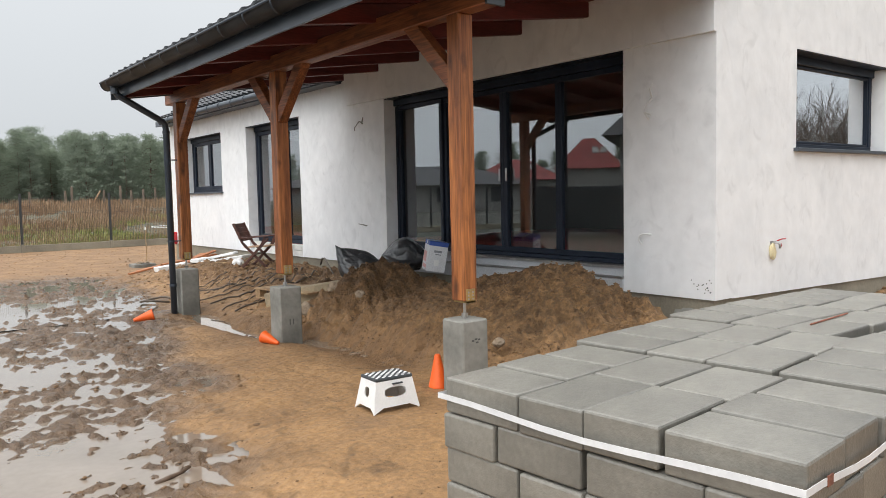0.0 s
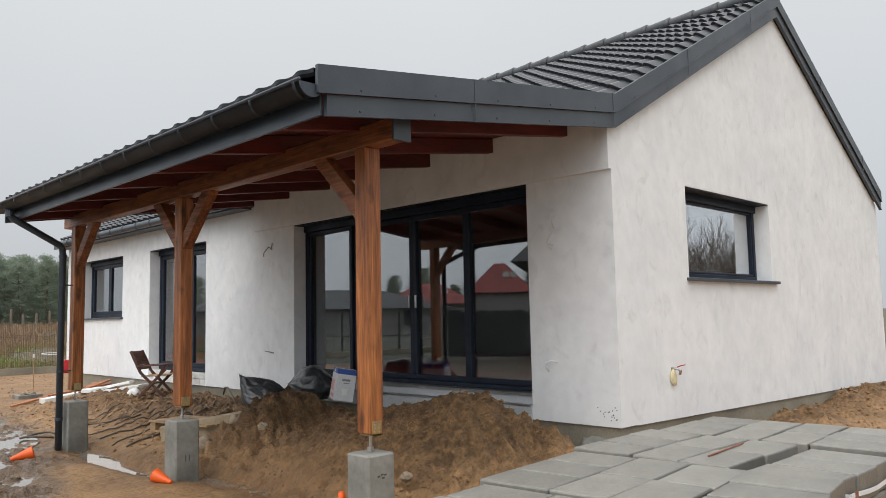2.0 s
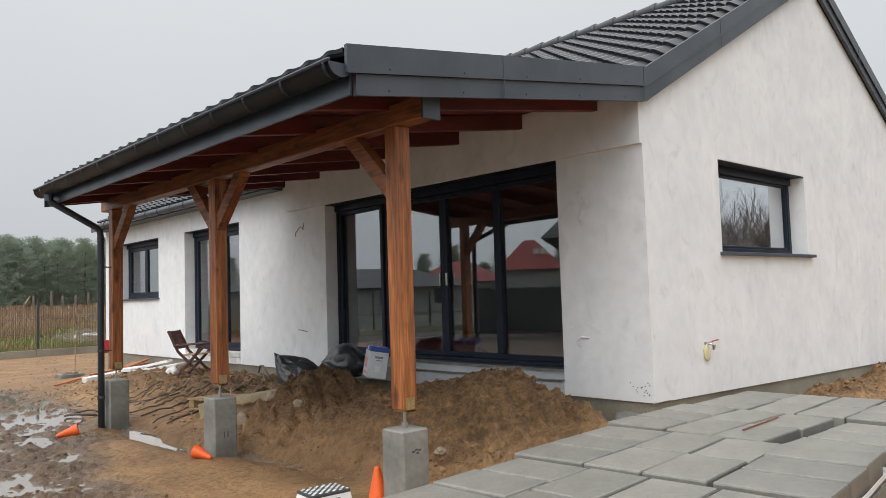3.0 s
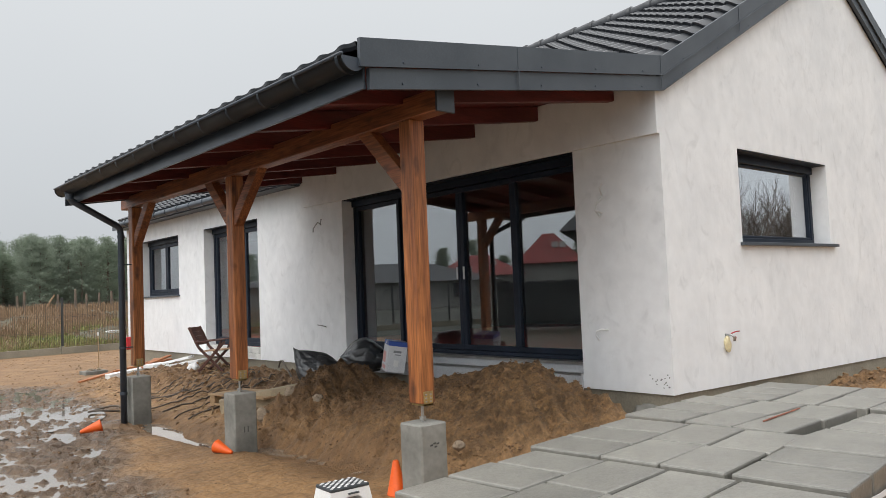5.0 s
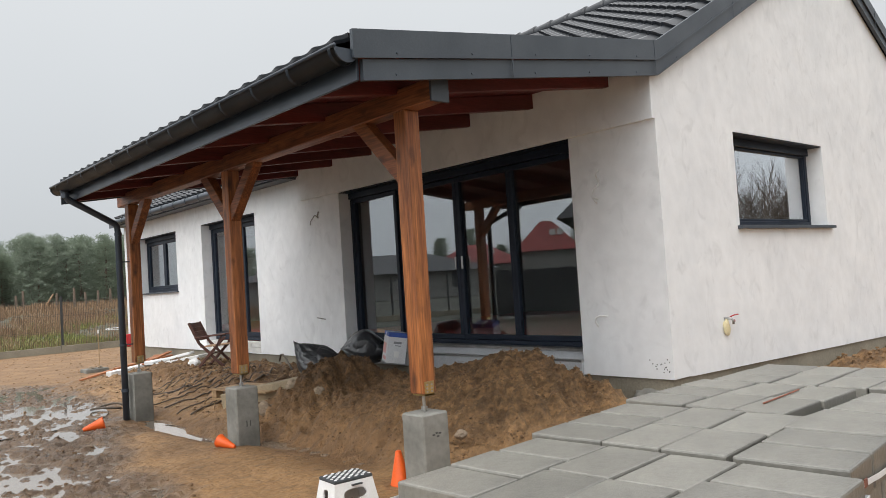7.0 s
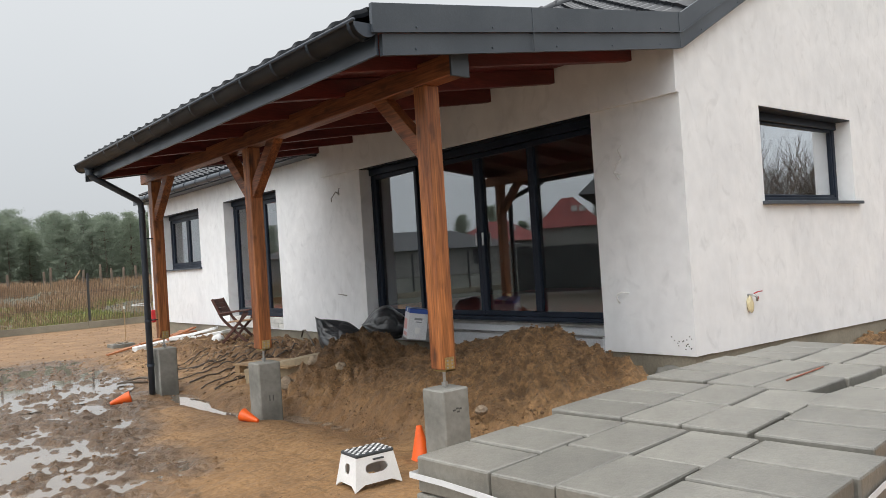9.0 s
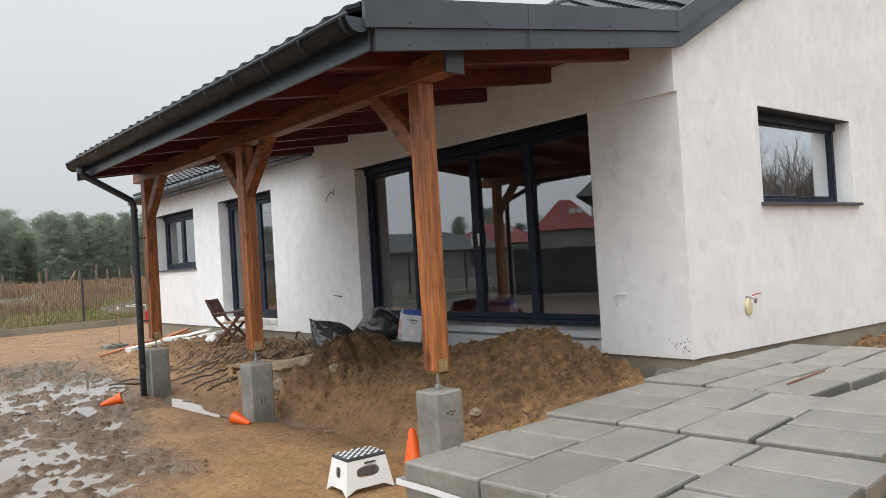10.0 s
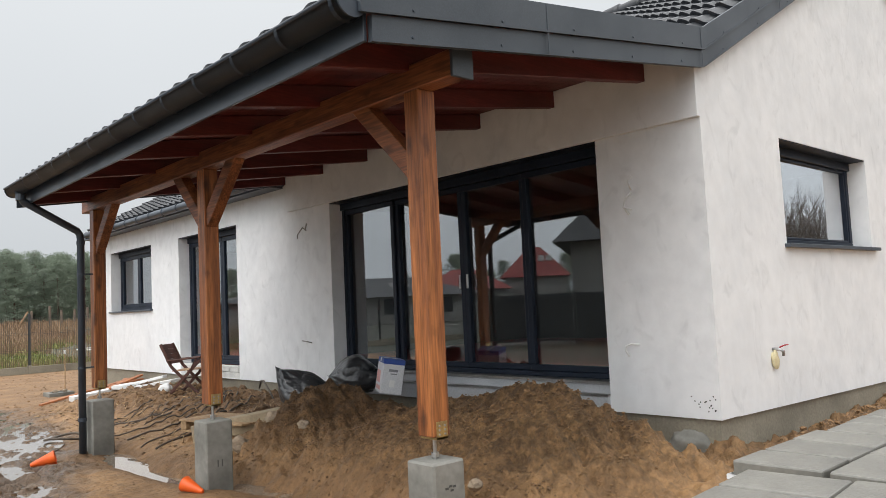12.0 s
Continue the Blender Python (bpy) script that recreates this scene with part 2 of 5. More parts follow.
def wall_cells(bm, us, bottom, levels, top, holes, put, thick):
    """A wall of thickness thick with holes through it. put(u, v, d) gives a place d behind the face."""
    rows = [bottom] + [(lambda u, k=k: k) for k in levels] + [top]
    nu, nv = len(us) - 1, len(rows) - 1
    solid = {(i, j) for i in range(nu) for j in range(nv)
             if not any(h[0] <= (us[i] + us[i + 1]) / 2 <= h[1] and h[2] <= (rows[j](us[i]) + rows[j + 1](us[i])) / 2 <= h[3] for h in holes)}
    vs = {}

    def vert(i, j, d):
        if (i, j, d) not in vs:
            vs[i, j, d] = bm.verts.new(put(us[i], rows[j](us[i]), d * thick))
        return vs[i, j, d]

    for i, j in solid:
        for d in (0, 1):
            bm.faces.new([vert(a, b, d) for a, b in ((i, j), (i + 1, j), (i + 1, j + 1), (i, j + 1))])
        for (a, b), (c, e), nb in (((i, j), (i + 1, j), (i, j - 1)), ((i, j + 1), (i + 1, j + 1), (i, j + 1)),
                                   ((i, j), (i, j + 1), (i - 1, j)), ((i + 1, j), (i + 1, j + 1), (i + 1, j))):
            if nb not in solid:
                bm.faces.new((vert(a, b, 0), vert(c, e, 0), vert(c, e, 1), vert(a, b, 1)))
    return bm


# ---- house ----
LINTEL = 2.93
W, L = 8.62, 14.75           # gable width, facade length
SLOPE, LEAN = 0.533, 0.144   # main roof, canopy roof
RIDGE = W / 2
DOOR = (1.05, 5.415, 0.60, LINTEL)
DOOR_B = (8.08, 10.32, 0.4605, LINTEL)
WIN_B = (11.60, 13.84, 1.67, LINTEL)
WIN_S = (1.49, 3.79, 1.91, LINTEL)
house = thing("house", "new single-storey house with white base-coat walls and graphite tiled roof", "house")


def cuts(holes, ends, extra=()):
    return sorted({*ends, *extra, *[h[0] for h in holes], *[h[1] for h in holes]})


facade_holes = [DOOR, DOOR_B, WIN_B]
bm = wall_cells(bmesh.new(), cuts(facade_holes, (0, L)), lambda u: 0.46, [0.4605, 0.60, 1.67, LINTEL], lambda u: 3.47, facade_holes,
                lambda u, v, d: (d, u, v), 0.30)
part("wall", bm, PLASTER, house, "white base-coat plaster wall with trowel marks")
bm = wall_cells(bmesh.new(), cuts([WIN_S], (0.301, W), (RIDGE, 1.0)), lambda u: 0.46 - 0.022 * u, [1.91, LINTEL],
                lambda u: 3.36 + SLOPE * (u if u <= RIDGE else W - u), [WIN_S], lambda u, v, d: (u, d, v), 0.30)
box(bm, 0, 0.3, -0.0, -0.0005, 0.46, 3.36)
part("gable_wall", bm, PLASTER, house, "white base-coat plaster gable wall with grey patches")
bm = wall_cells(bmesh.new(), [0.301, RIDGE, W], lambda u: 0.3, [LINTEL], lambda u: 3.36 + SLOPE * (u if u <= RIDGE else W - u), [],
                lambda u, v, d: (u, L - d, v), 0.30)
part("gable_wall", bm, PLASTER, house)
part("wall", bx(W - 0.3, W - 0.002, 0.302, L - 0.302, 0.3, 3.36), PLASTER, house)
part("plaster_band", bx(-0.045, -0.0005, -0.004, 6.45, LINTEL + 0.001, 3.495, 0.004), PLASTER, house, "proud plaster band over the terrace door")
part("plinth", bx(0.03, W - 0.03, 0.03, L - 0.03, -0.4, 0.459), PLINTH, house, "damp grey concrete plinth")
part("floor", bx(0.301, W - 0.301, 0.301, L - 0.301, 0.46, 0.78), INFLOOR, house)
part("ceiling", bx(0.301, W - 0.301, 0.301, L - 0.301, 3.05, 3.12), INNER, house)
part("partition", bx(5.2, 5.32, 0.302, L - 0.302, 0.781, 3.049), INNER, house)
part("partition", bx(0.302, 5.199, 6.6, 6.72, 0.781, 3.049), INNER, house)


def glazed(name, hole, put, mullions, sashes, label, low=0.0, board=True):
    """A window or glazed door in a hole; put(u, v, d) sets a place d behind the face. mullions: places along u between sashes."""
    u0, u1, v0, v1 = hole
    D = 0.20

    def slab(bm, a0, a1, b0, b1, d0, d1, bevel=0.006):
        p, q = Vector(put(a0, b0, d0)), Vector(put(a1, b1, d1))
        lo, hi = [min(x, y) for x, y in zip(p, q)], [max(x, y) for x, y in zip(p, q)]
        return box(bm, lo[0], hi[0], lo[1], hi[1], lo[2], hi[2], bevel)

    fw = 0.05 if len(mullions) == 3 else 0.07
    bm = bmesh.new()
    slab(bm, u0, u1, v1 - 0.10, v1, D - 0.03, D + 0.07)
    slab(bm, u0, u1, v0 + low, v0 + low + fw, D, D + 0.07)
    slab(bm, u0, u0 + fw, v0 + low + fw, v1 - 0.10, D, D + 0.07)
    slab(bm, u1 - fw, u1, v0 + low + fw, v1 - 0.10, D, D + 0.07)
    top = part(name, bm, FRAME, house, label)
    bm = bmesh.new()
    slab(bm, u0 + 0.001, u1 - 0.001, v1 - 0.012, v1 - 0.0005, 0.006, D - 0.031, 0.002)
    part("head_trim", bm, FRAME, top)
    marks = [u0 + fw] + list(mullions) + [u1 - fw]
    for i, (a, b) in enumerate(zip(marks, marks[1:])):
        back = 0.012 + 0.03 * sashes[i]
        lo, hi = v0 + low + fw + 0.001, v1 - 0.101
        sw = {2: 0.03, 5: 0.062}.get(len(marks), 0.075)
        bm = bmesh.new()
        slab(bm, a + 0.001, b - 0.001, hi - sw, hi, D + back, D + back + 0.06)
        slab(bm, a + 0.001, b - 0.001, lo, lo + sw, D + back, D + back + 0.06)
        slab(bm, a + 0.001, a + sw, lo + sw, hi - sw, D + back, D + back + 0.06)
        slab(bm, b - sw, b - 0.001, lo + sw, hi - sw, D + back, D + back + 0.06)
        part("sash", bm, FRAME, top)
        bm = bmesh.new()
        slab(bm, a + sw - 0.005, b - sw + 0.005, lo + sw - 0.005, hi - sw + 0.005, D + back + 0.025, D + back + 0.031, 0)
        if len(mullions) == 3:   # panes turned 3 degrees to move the mirrored posts into place
            c = Vector(put((a + b) / 2, (lo + hi) / 2, D + back + 0.028))
            bmesh.ops.rotate(bm, cent=c, matrix=Matrix.Rotation(radians(-3.0), 3, "Z"), verts=bm.verts)
        pane = part("pane", bm, COATED if len(marks) == 2 else GLASS, top, "clear glass pane")
        pane.visible_shadow = False
    if low and board:
        bm = bmesh.new()
        slab(bm, u0, u1, v0, v0 + low * 0.72, D - 0.10, D + 0.07, 0.004)
        part("threshold", bm, SILLGREY, top, "grey threshold board")
        bm = bmesh.new()
        slab(bm, u0, u1, v0 + low * 0.72 + 0.001, v0 + low - 0.001, D - 0.13, D + 0.07, 0.004)
        part("threshold_profile", bm, STEEL, top, "aluminium threshold profile")
    return top, slab


SILLGREY = material("grey_threshold", (0.46, 0.475, 0.495), (0.40, 0.415, 0.435), 3, 0.55)
door, slab = glazed("patio_door", DOOR, lambda u, v, d: (d, u, v), [2.165, 3.115, 4.32], [0, 1, 1, 0],
                    "wide anthracite sliding patio door with four panes", 0.12)
part("lower_board", bx(-0.028, -0.002, DOOR[0] + 0.002, DOOR[1] - 0.002, DOOR[2] - 0.17, DOOR[2] - 0.012, 0.004), SILLGREY, door, "grey board below the threshold")
part("sill_profile", bx(-0.034, 0.02, DOOR[0] + 0.002, DOOR[1] - 0.002, DOOR[2] - 0.011, DOOR[2] + 0.012, 0.003), STEEL, door)
for y in (3.055, 3.175):
    bm = bmesh.new()
    box(bm, 0.218, 0.24, y - 0.011, y + 0.011, 1.66, 1.82, 0.004)
    part("handle", bm, STEEL, door, "silver pull handle")
glazed("balcony_door", DOOR_B, lambda u, v, d: (d, u, v), [9.02], [0, 0], "anthracite two-leaf glazed door", 0.2, board=False)
win_b, slab_b = glazed("window", WIN_B, lambda u, v, d: (d, u, v), [12.80], [0, 0], "anthracite two-sash window")
bm = bmesh.new()
box(bm, -0.05, 0.21, WIN_B[0] - 0.04, WIN_B[1] + 0.04, WIN_B[2] - 0.03, WIN_B[2] + 0.002, 0.004)
part("sill", bm, ANTHRACITE, win_b)
win_s, slab_s = glazed("window", WIN_S, lambda u, v, d: (u, d, v), [], [0], "anthracite fixed window in the gable")
bm = bmesh.new()
box(bm, WIN_S[0] - 0.05, WIN_S[1] + 0.12, -0.06, 0.21, WIN_S[2] - 0.035, WIN_S[2] + 0.002, 0.004)
part("sill", bm, ANTHRACITE, win_s)

# ---- roof ----
COURSE, WAVE = 0.28, 0.25


def tile_mesh(bm, m, across, courses, flat=1.0):
    """Waved courses with a lip at each lower edge: columns along local x, up the slope along local y."""
    prof = [0.0, 0.001, 0.004, 0.014, 0.034, 0.051, 0.056, 0.048, 0.028, 0.009]
    prof = [p * flat for p in prof]
    n = len(prof)
    for c in range(courses):
        rows = []
        for yy, zz in ((c * COURSE + 0.016, -0.012), (c * COURSE + 0.002, 0.010), (c * COURSE, 0.034 + 0.010 * flat), ((c + 1) * COURSE + 0.004, 0.004)):
            scal = 0.0 if yy > (c + 0.5) * COURSE else 1.0
            rows.append([bm.verts.new(m @ Vector((k * WAVE / n, yy + scal * (-0.045 * prof[k % n] / 0.056), zz + prof[k % n]))) for k in range(across * n + 1)])
        for u, v in zip(rows, rows[1:]):
            for k in range(across * n):
                bm.faces.new((u[k], u[k + 1], v[k + 1], v[k]))
    return bm


def slope_frame(x, y, z, rise, flip=False):
    """Local x along +y of the world, local y up the slope towards +x (or -x)."""
    s = -1 if flip else 1
    up = Vector((s, 0, rise)).normalized()
    along = Vector((0, 1, 0))
    nrm = Vector((-s * rise, 0, 1)).normalized()
    return Matrix(((along.x, up.x, nrm.x, x), (along.y, up.y, nrm.y, y), (along.z, up.z, nrm.z, z), (0, 0, 0, 1)))


TILE_Z = 3.575
main_courses = 17
start = RIDGE - 0.04 - main_courses * COURSE / math.sqrt(1 + SLOPE ** 2)   # lower edge of the lowest course
roof = part("roof", bmesh.new(), TILE, house, "graphite waved tile roof")
bmd = bmesh.new()
# roof deck under the tiles of the main part
for x0, x1, y0, y1 in ((0.0, RIDGE, -0.03, L + 0.05), (-0.29, 0.0, 6.565, L + 0.05)):
    vs = [bmd.verts.new((x, y, 3.46 + SLOPE * x + dz)) for dz in (0, 0.06) for x, y in ((x0, y0), (x1, y0), (x1, y1), (x0, y1))]
    for f in ((0, 1, 2, 3), (4, 5, 6, 7), (0, 1, 5, 4), (1, 2, 6, 5), (2, 3, 7, 6), (3, 0, 4, 7)):
        bmd.faces.new([vs[k] for k in f])
vs = [bmd.verts.new((x, y, 3.46 + SLOPE * (W - x) + dz)) for dz in (0, 0.06) for x, y in ((RIDGE, -0.03), (W + 0.05, -0.03), (W + 0.05, L + 0.05), (RIDGE, L + 0.05))]
for f in ((0, 1, 2, 3), (4, 5, 6, 7), (0, 1, 5, 4), (1, 2, 6, 5), (2, 3, 7, 6), (3, 0, 4, 7)):
    bmd.faces.new([vs[k] for k in f])
part("roof_deck", bmd, ANTHRACITE, roof)
NEAR = 17
COLS_A = 26   # columns beside the canopy
low = start - 1 * COURSE * 0.8825
bm = tile_mesh(bmesh.new(), slope_frame(start, -0.04 + NEAR * WAVE, TILE_Z + SLOPE * start, SLOPE), COLS_A - NEAR, main_courses, 1.7)
tile_mesh(bm, slope_frame(low, COLS_A * WAVE - 0.04, TILE_Z + SLOPE * low, SLOPE), 33, main_courses + 1, 0.8)
tile_mesh(bm, slope_frame(W + 0.04, -0.04, TILE_Z - 0.02, SLOPE, True), 59, main_courses)
tagged(part("roof_tiles", bm, TILE, roof), kind="stuff")
bm = bmesh.new()
lathe(bm, [(0.10, 0), (0.10, L + 0.2)], 16, Matrix.Translation((RIDGE, -0.06, TILE_Z + SLOPE * RIDGE + 0.10)) @ pose(0, 0, 0, -90))
for k in range(38):
    lathe(bm, [(0.101, k * 0.39), (0.125, k * 0.39 + 0.012), (0.115, k * 0.39 + 0.10), (0.101, k * 0.39 + 0.30)], 16, Matrix.Translation((RIDGE, -0.06, TILE_Z + SLOPE * RIDGE + 0.10)) @ pose(0, 0, 0, -90))
part("ridge_cap", bm, TILE, roof, "", True)
gut = part("eaves_gutter", lathe(bmesh.new(), [(0.065, 0), (0.065, 7.62)], 16, Matrix.Translation((-0.37, 6.63, 3.36)) @ pose(0, 0, 0, -90)), GUTTER, house, "graphite gutter along the bedroom eaves", True)
for k in range(13):
    part("gutter_bracket", lathe(bmesh.new(), [(0.066, 0), (0.074, 0.0), (0.074, 0.03), (0.066, 0.03)], 14, Matrix.Translation((-0.37, 7.0 + 0.6 * k, 3.36)) @ pose(0, 0, 0, -90)), GUTTER, gut)
part("soffit", bx(-0.30, -0.001, 6.60, L + 0.04, 3.30, 3.33), GUTTER, house)
part("eaves_board", bx(-0.32, -0.301, 6.60, L + 0.04, 3.28, 3.40), GUTTER, house)

# verge flashing: an upper and a lower band along the gable's edge
line = [(-3.50, 3.155), (0.0, 3.66), (RIDGE, 3.66 + SLOPE * RIDGE), (W + 0.10, 3.61)]


def verge(bm, p, q, t0, t1, y0, y1):
    vs = [bm.verts.new((x, y, z - t)) for y in (y0, y1) for (x, z, t) in ((p[0], p[1], t0), (q[0], q[1], t0), (q[0], q[1], t1), (p[0], p[1], t1))]
    for f in ((0, 1, 2, 3), (4, 5, 6, 7), (0, 1, 5, 4), (1, 2, 6, 5), (2, 3, 7, 6), (3, 0, 4, 7)):
        bm.faces.new([vs[k] for k in f])


for i in range(3):
    p, q = line[i], line[i + 1]
    bm = bmesh.new()
    verge(bm, p, q, 0.0, 0.185, -0.085, -0.055)
    verge(bm, p, q, 0.176, 0.19, -0.092, -0.085)
    part("verge_flashing", bm, ANTHRACITE, roof, "anthracite sheet flashing with screws")
    bm = bmesh.new()
    pl = (-3.42, 3.155 + 0.08 * LEAN) if i == 0 else p
    verge(bm, pl, q, 0.191, 0.33, -0.068, -0.03)
    verge(bm, pl, q, 0.318, 0.334, -0.075, -0.068)
    part("verge_board", bm, ANTHRACITE, roof, "anthracite sheet covered verge board")
    for f in ((0.42, 0.985) if i == 0 else (0.36, 0.78)):
        bm = bmesh.new()
        x, z = p[0] + f * (q[0] - p[0]), p[1] + f * (q[1] - p[1])
        k = (q[1] - p[1]) / (q[0] - p[0])
        verge(bm, (x, z), (x + 0.012, z + 0.012 * k), 0.002, 0.33, -0.089, -0.0855)
        part("flashing_seam", bm, ANTHRACITE, roof)
    n = max(3, int((q[0] - p[0]) / 0.62))
    bm = bmesh.new()
    for k in range(n):
        f = (k + 0.5) / n
        x, z = p[0] + f * (q[0] - p[0]), p[1] + f * (q[1] - p[1])
        for t, y in ((0.155, -0.086), (0.295, -0.069)):
            lathe(bm, [(0.0001, 0.006), (0.007, 0.005), (0.009, 0)], 8, Matrix.Translation((x, y, z - t)) @ pose(0, 0, 0, 90))
    tagged(part("screws", bm, GUTTER, roof), kind="stuff")

# ---- terrace canopy ----
canopy = thing("terrace_canopy", "timber terrace canopy on posts under graphite tiles", "canopy", at=(-1.7, 3.4, 0.6))
canopy_inv = Matrix.Translation((1.7, -3.4, -0.6))


def cpart(name, bm, mat, parent=None, label="", smooth=False):
    bmesh.ops.transform(bm, matrix=canopy_inv, verts=bm.verts)
    return part(name, bm, mat, parent or canopy, label, smooth)


PX, PW = -2.66, 0.14
POSTS = (0.46, 3.45, 6.44)
END_Y = 6.56   # far end of the canopy roof
for k, y in enumerate(POSTS):
    post = cpart("post", bx(PX - PW / 2, PX + PW / 2, y - PW / 2, y + PW / 2, 0.70, 2.82, 0.008), TIMBER, None, "oiled timber post with dark knots")
    bm = bmesh.new()
    lathe(bm, [(0.0001, 0.55), (0.012, 0.55), (0.012, 0.70)], 10, Matrix.Translation((PX, y, 0)))
    lathe(bm, [(0.0001, 0.575), (0.026, 0.575), (0.026, 0.60), (0.0001, 0.60)], 6, Matrix.Translation((PX, y, 0)))
    cpart("anchor_rod", bm, STEEL, post)
    bm = bmesh.new()
    box(bm, PX - 0.045, PX + 0.045, y - PW / 2 - 0.005, y - PW / 2 - 0.0005, 0.685, 0.79, 0.001)
    box(bm, PX - 0.045, PX + 0.045, y - PW / 2 - 0.005, y + PW / 2, 0.684, 0.699, 0.001)
    cpart("anchor_plate", bm, BRASSY, post, "yellow zinc angle plate")
    bm = bmesh.new()
    for dx in (-0.022, 0.022):
        for dz in (0.715, 0.74, 0.765):
            lathe(bm, [(0.008, 0), (0.006, 0.006), (0.0001, 0.007)], 8, Matrix.Translation((PX + dx, y - PW / 2 - 0.005, dz)) @ pose(0, 0, 0, 90))
    tagged(cpart("screws", bm, STEEL, post), kind="stuff")
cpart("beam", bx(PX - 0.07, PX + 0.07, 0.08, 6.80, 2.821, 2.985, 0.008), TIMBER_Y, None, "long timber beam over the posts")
cpart("beam_cap", bx(PX - 0.085, PX + 0.085, 0.055, 0.079, 2.81, 2.99, 0.003), ANTHRACITE, None, "grey sheet cap on the beam's end")
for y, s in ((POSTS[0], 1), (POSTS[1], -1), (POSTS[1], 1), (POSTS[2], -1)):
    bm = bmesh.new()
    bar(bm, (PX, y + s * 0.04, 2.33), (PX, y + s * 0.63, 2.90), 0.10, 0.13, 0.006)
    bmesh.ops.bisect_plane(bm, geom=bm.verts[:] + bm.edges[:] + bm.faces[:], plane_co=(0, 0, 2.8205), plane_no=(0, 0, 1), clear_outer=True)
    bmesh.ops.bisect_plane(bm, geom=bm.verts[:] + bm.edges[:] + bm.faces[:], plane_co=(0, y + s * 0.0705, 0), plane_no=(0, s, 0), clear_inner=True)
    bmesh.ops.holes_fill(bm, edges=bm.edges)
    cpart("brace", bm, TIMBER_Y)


def rz(x, t):
    return 3.34 + t + LEAN * x


for k in range(7):
    bm = bmesh.new()
    bar(bm, (-3.42, 0.5 + k, rz(-3.42, 0.08)), (-0.001, 0.5 + k, rz(0, 0.08)), 0.08, 0.155, 0.005)
    cpart("rafter", bm, MAHOGANY, None, "mahogany stained rafter" if k == 0 else "")
board_n = 26
for k in range(board_n):
    x0, x1 = -3.44 + 3.44 * k / board_n, -3.44 + 3.44 * (k + 1) / board_n - 0.004
    bm = bmesh.new()
    vs = [bm.verts.new((x, y, rz(x, 0.16) + dz)) for dz in (0, 0.02) for x, y in ((x0, -0.029), (x1, -0.029), (x1, END_Y), (x0, END_Y))]
    for f in ((0, 1, 2, 3), (4, 5, 6, 7), (0, 1, 5, 4), (1, 2, 6, 5), (2, 3, 7, 6), (3, 0, 4, 7)):
        bm.faces.new([vs[i] for i in f])
    cpart("roof_board", bm, MAHOGANY)
bm = bmesh.new()
box(bm, -3.447, -3.425, -0.03, END_Y, 2.842, 3.05, 0.003)
cpart("eaves_board", bm, GUTTER, None, "graphite sheet eaves board")
bm = tile_mesh(bmesh.new(), slope_frame(-3.50, -0.04, rz(-3.50, 0.268), LEAN), 26, 12, 0.24)
tagged(cpart("roof_tiles", bm, TILE), kind="stuff")
bm = bmesh.new()
verge(bm, (-3.50, 3.155), (0.0, 3.66), 0.0, 0.33, END_Y + 0.005, END_Y + 0.03)
cpart("verge_board", bm, ANTHRACITE)
# gutter: an open half round with a rolled lip, brackets and an end cap
GX, GZ, GR = -3.535, 3.026, 0.083
bm = bmesh.new()
prof = [(GX + GR * math.cos(a), GZ + GR * math.sin(a)) for a in [math.pi + math.pi * k / 12 for k in range(13)]]
prof = [(GX - GR + 0.006, GZ + 0.004), (GX - GR + 0.002, GZ + 0.016), (GX - GR - 0.010, GZ + 0.016), (GX - GR - 0.014, GZ + 0.002)] + prof
rows = [[bm.verts.new((x, y, z)) for x, z in prof] for y in (-0.06, END_Y + 0.02)]
for k in range(len(prof) - 1):
    bm.faces.new((rows[0][k], rows[0][k + 1], rows[1][k + 1], rows[1][k]))
bmesh.ops.solidify(bm, geom=bm.faces[:], thickness=0.004)
gutter = cpart("gutter", bm, GUTTER, None, "graphite half-round gutter", True)
cpart("gutter_lip", tube(bmesh.new(), [(GX - GR - 0.006, -0.06, GZ + 0.012), (GX - GR - 0.006, END_Y + 0.02, GZ + 0.012)], 0.013, 12), GUTTER, gutter, "", True)
for k in range(13):
    y = -0.02 + 0.525 * k
    bm = bmesh.new()
    big = [(GX + (GR + 0.016) * math.cos(a), GZ + (GR + 0.016) * math.sin(a)) for a in [math.pi * 0.94 + math.pi * 1.06 * i / 12 for i in range(13)]]
    rows = [[bm.verts.new((x, yy, z)) for x, z in big] for yy in (y, y + 0.030)]
    for i in range(12):
        bm.faces.new((rows[0][i], rows[0][i + 1], rows[1][i + 1], rows[1][i]))
    bmesh.ops.solidify(bm, geom=bm.faces[:], thickness=0.010)
    cpart("gutter_bracket", bm, GUTTER, gutter)
for y in (-0.064, END_Y + 0.02):
    bm = bmesh.new()
    ring = [(GX + (GR + 0.006) * math.cos(a), GZ + (GR + 0.006) * math.sin(a)) for a in [math.pi + math.pi * k / 12 for k in range(13)]]
    vs = [bm.verts.new((x, yy, z)) for yy in (y, y + 0.012) for x, z in ring]
    bm.faces.new(vs[:13]), bm.faces.new(vs[13:])
    for i in range(12):
        bm.faces.new((vs[i], vs[i + 1], vs[14 + i], vs[13 + i]))
    cpart("end_cap", bm, GUTTER, gutter)
bm = bmesh.new()
PY = 6.42
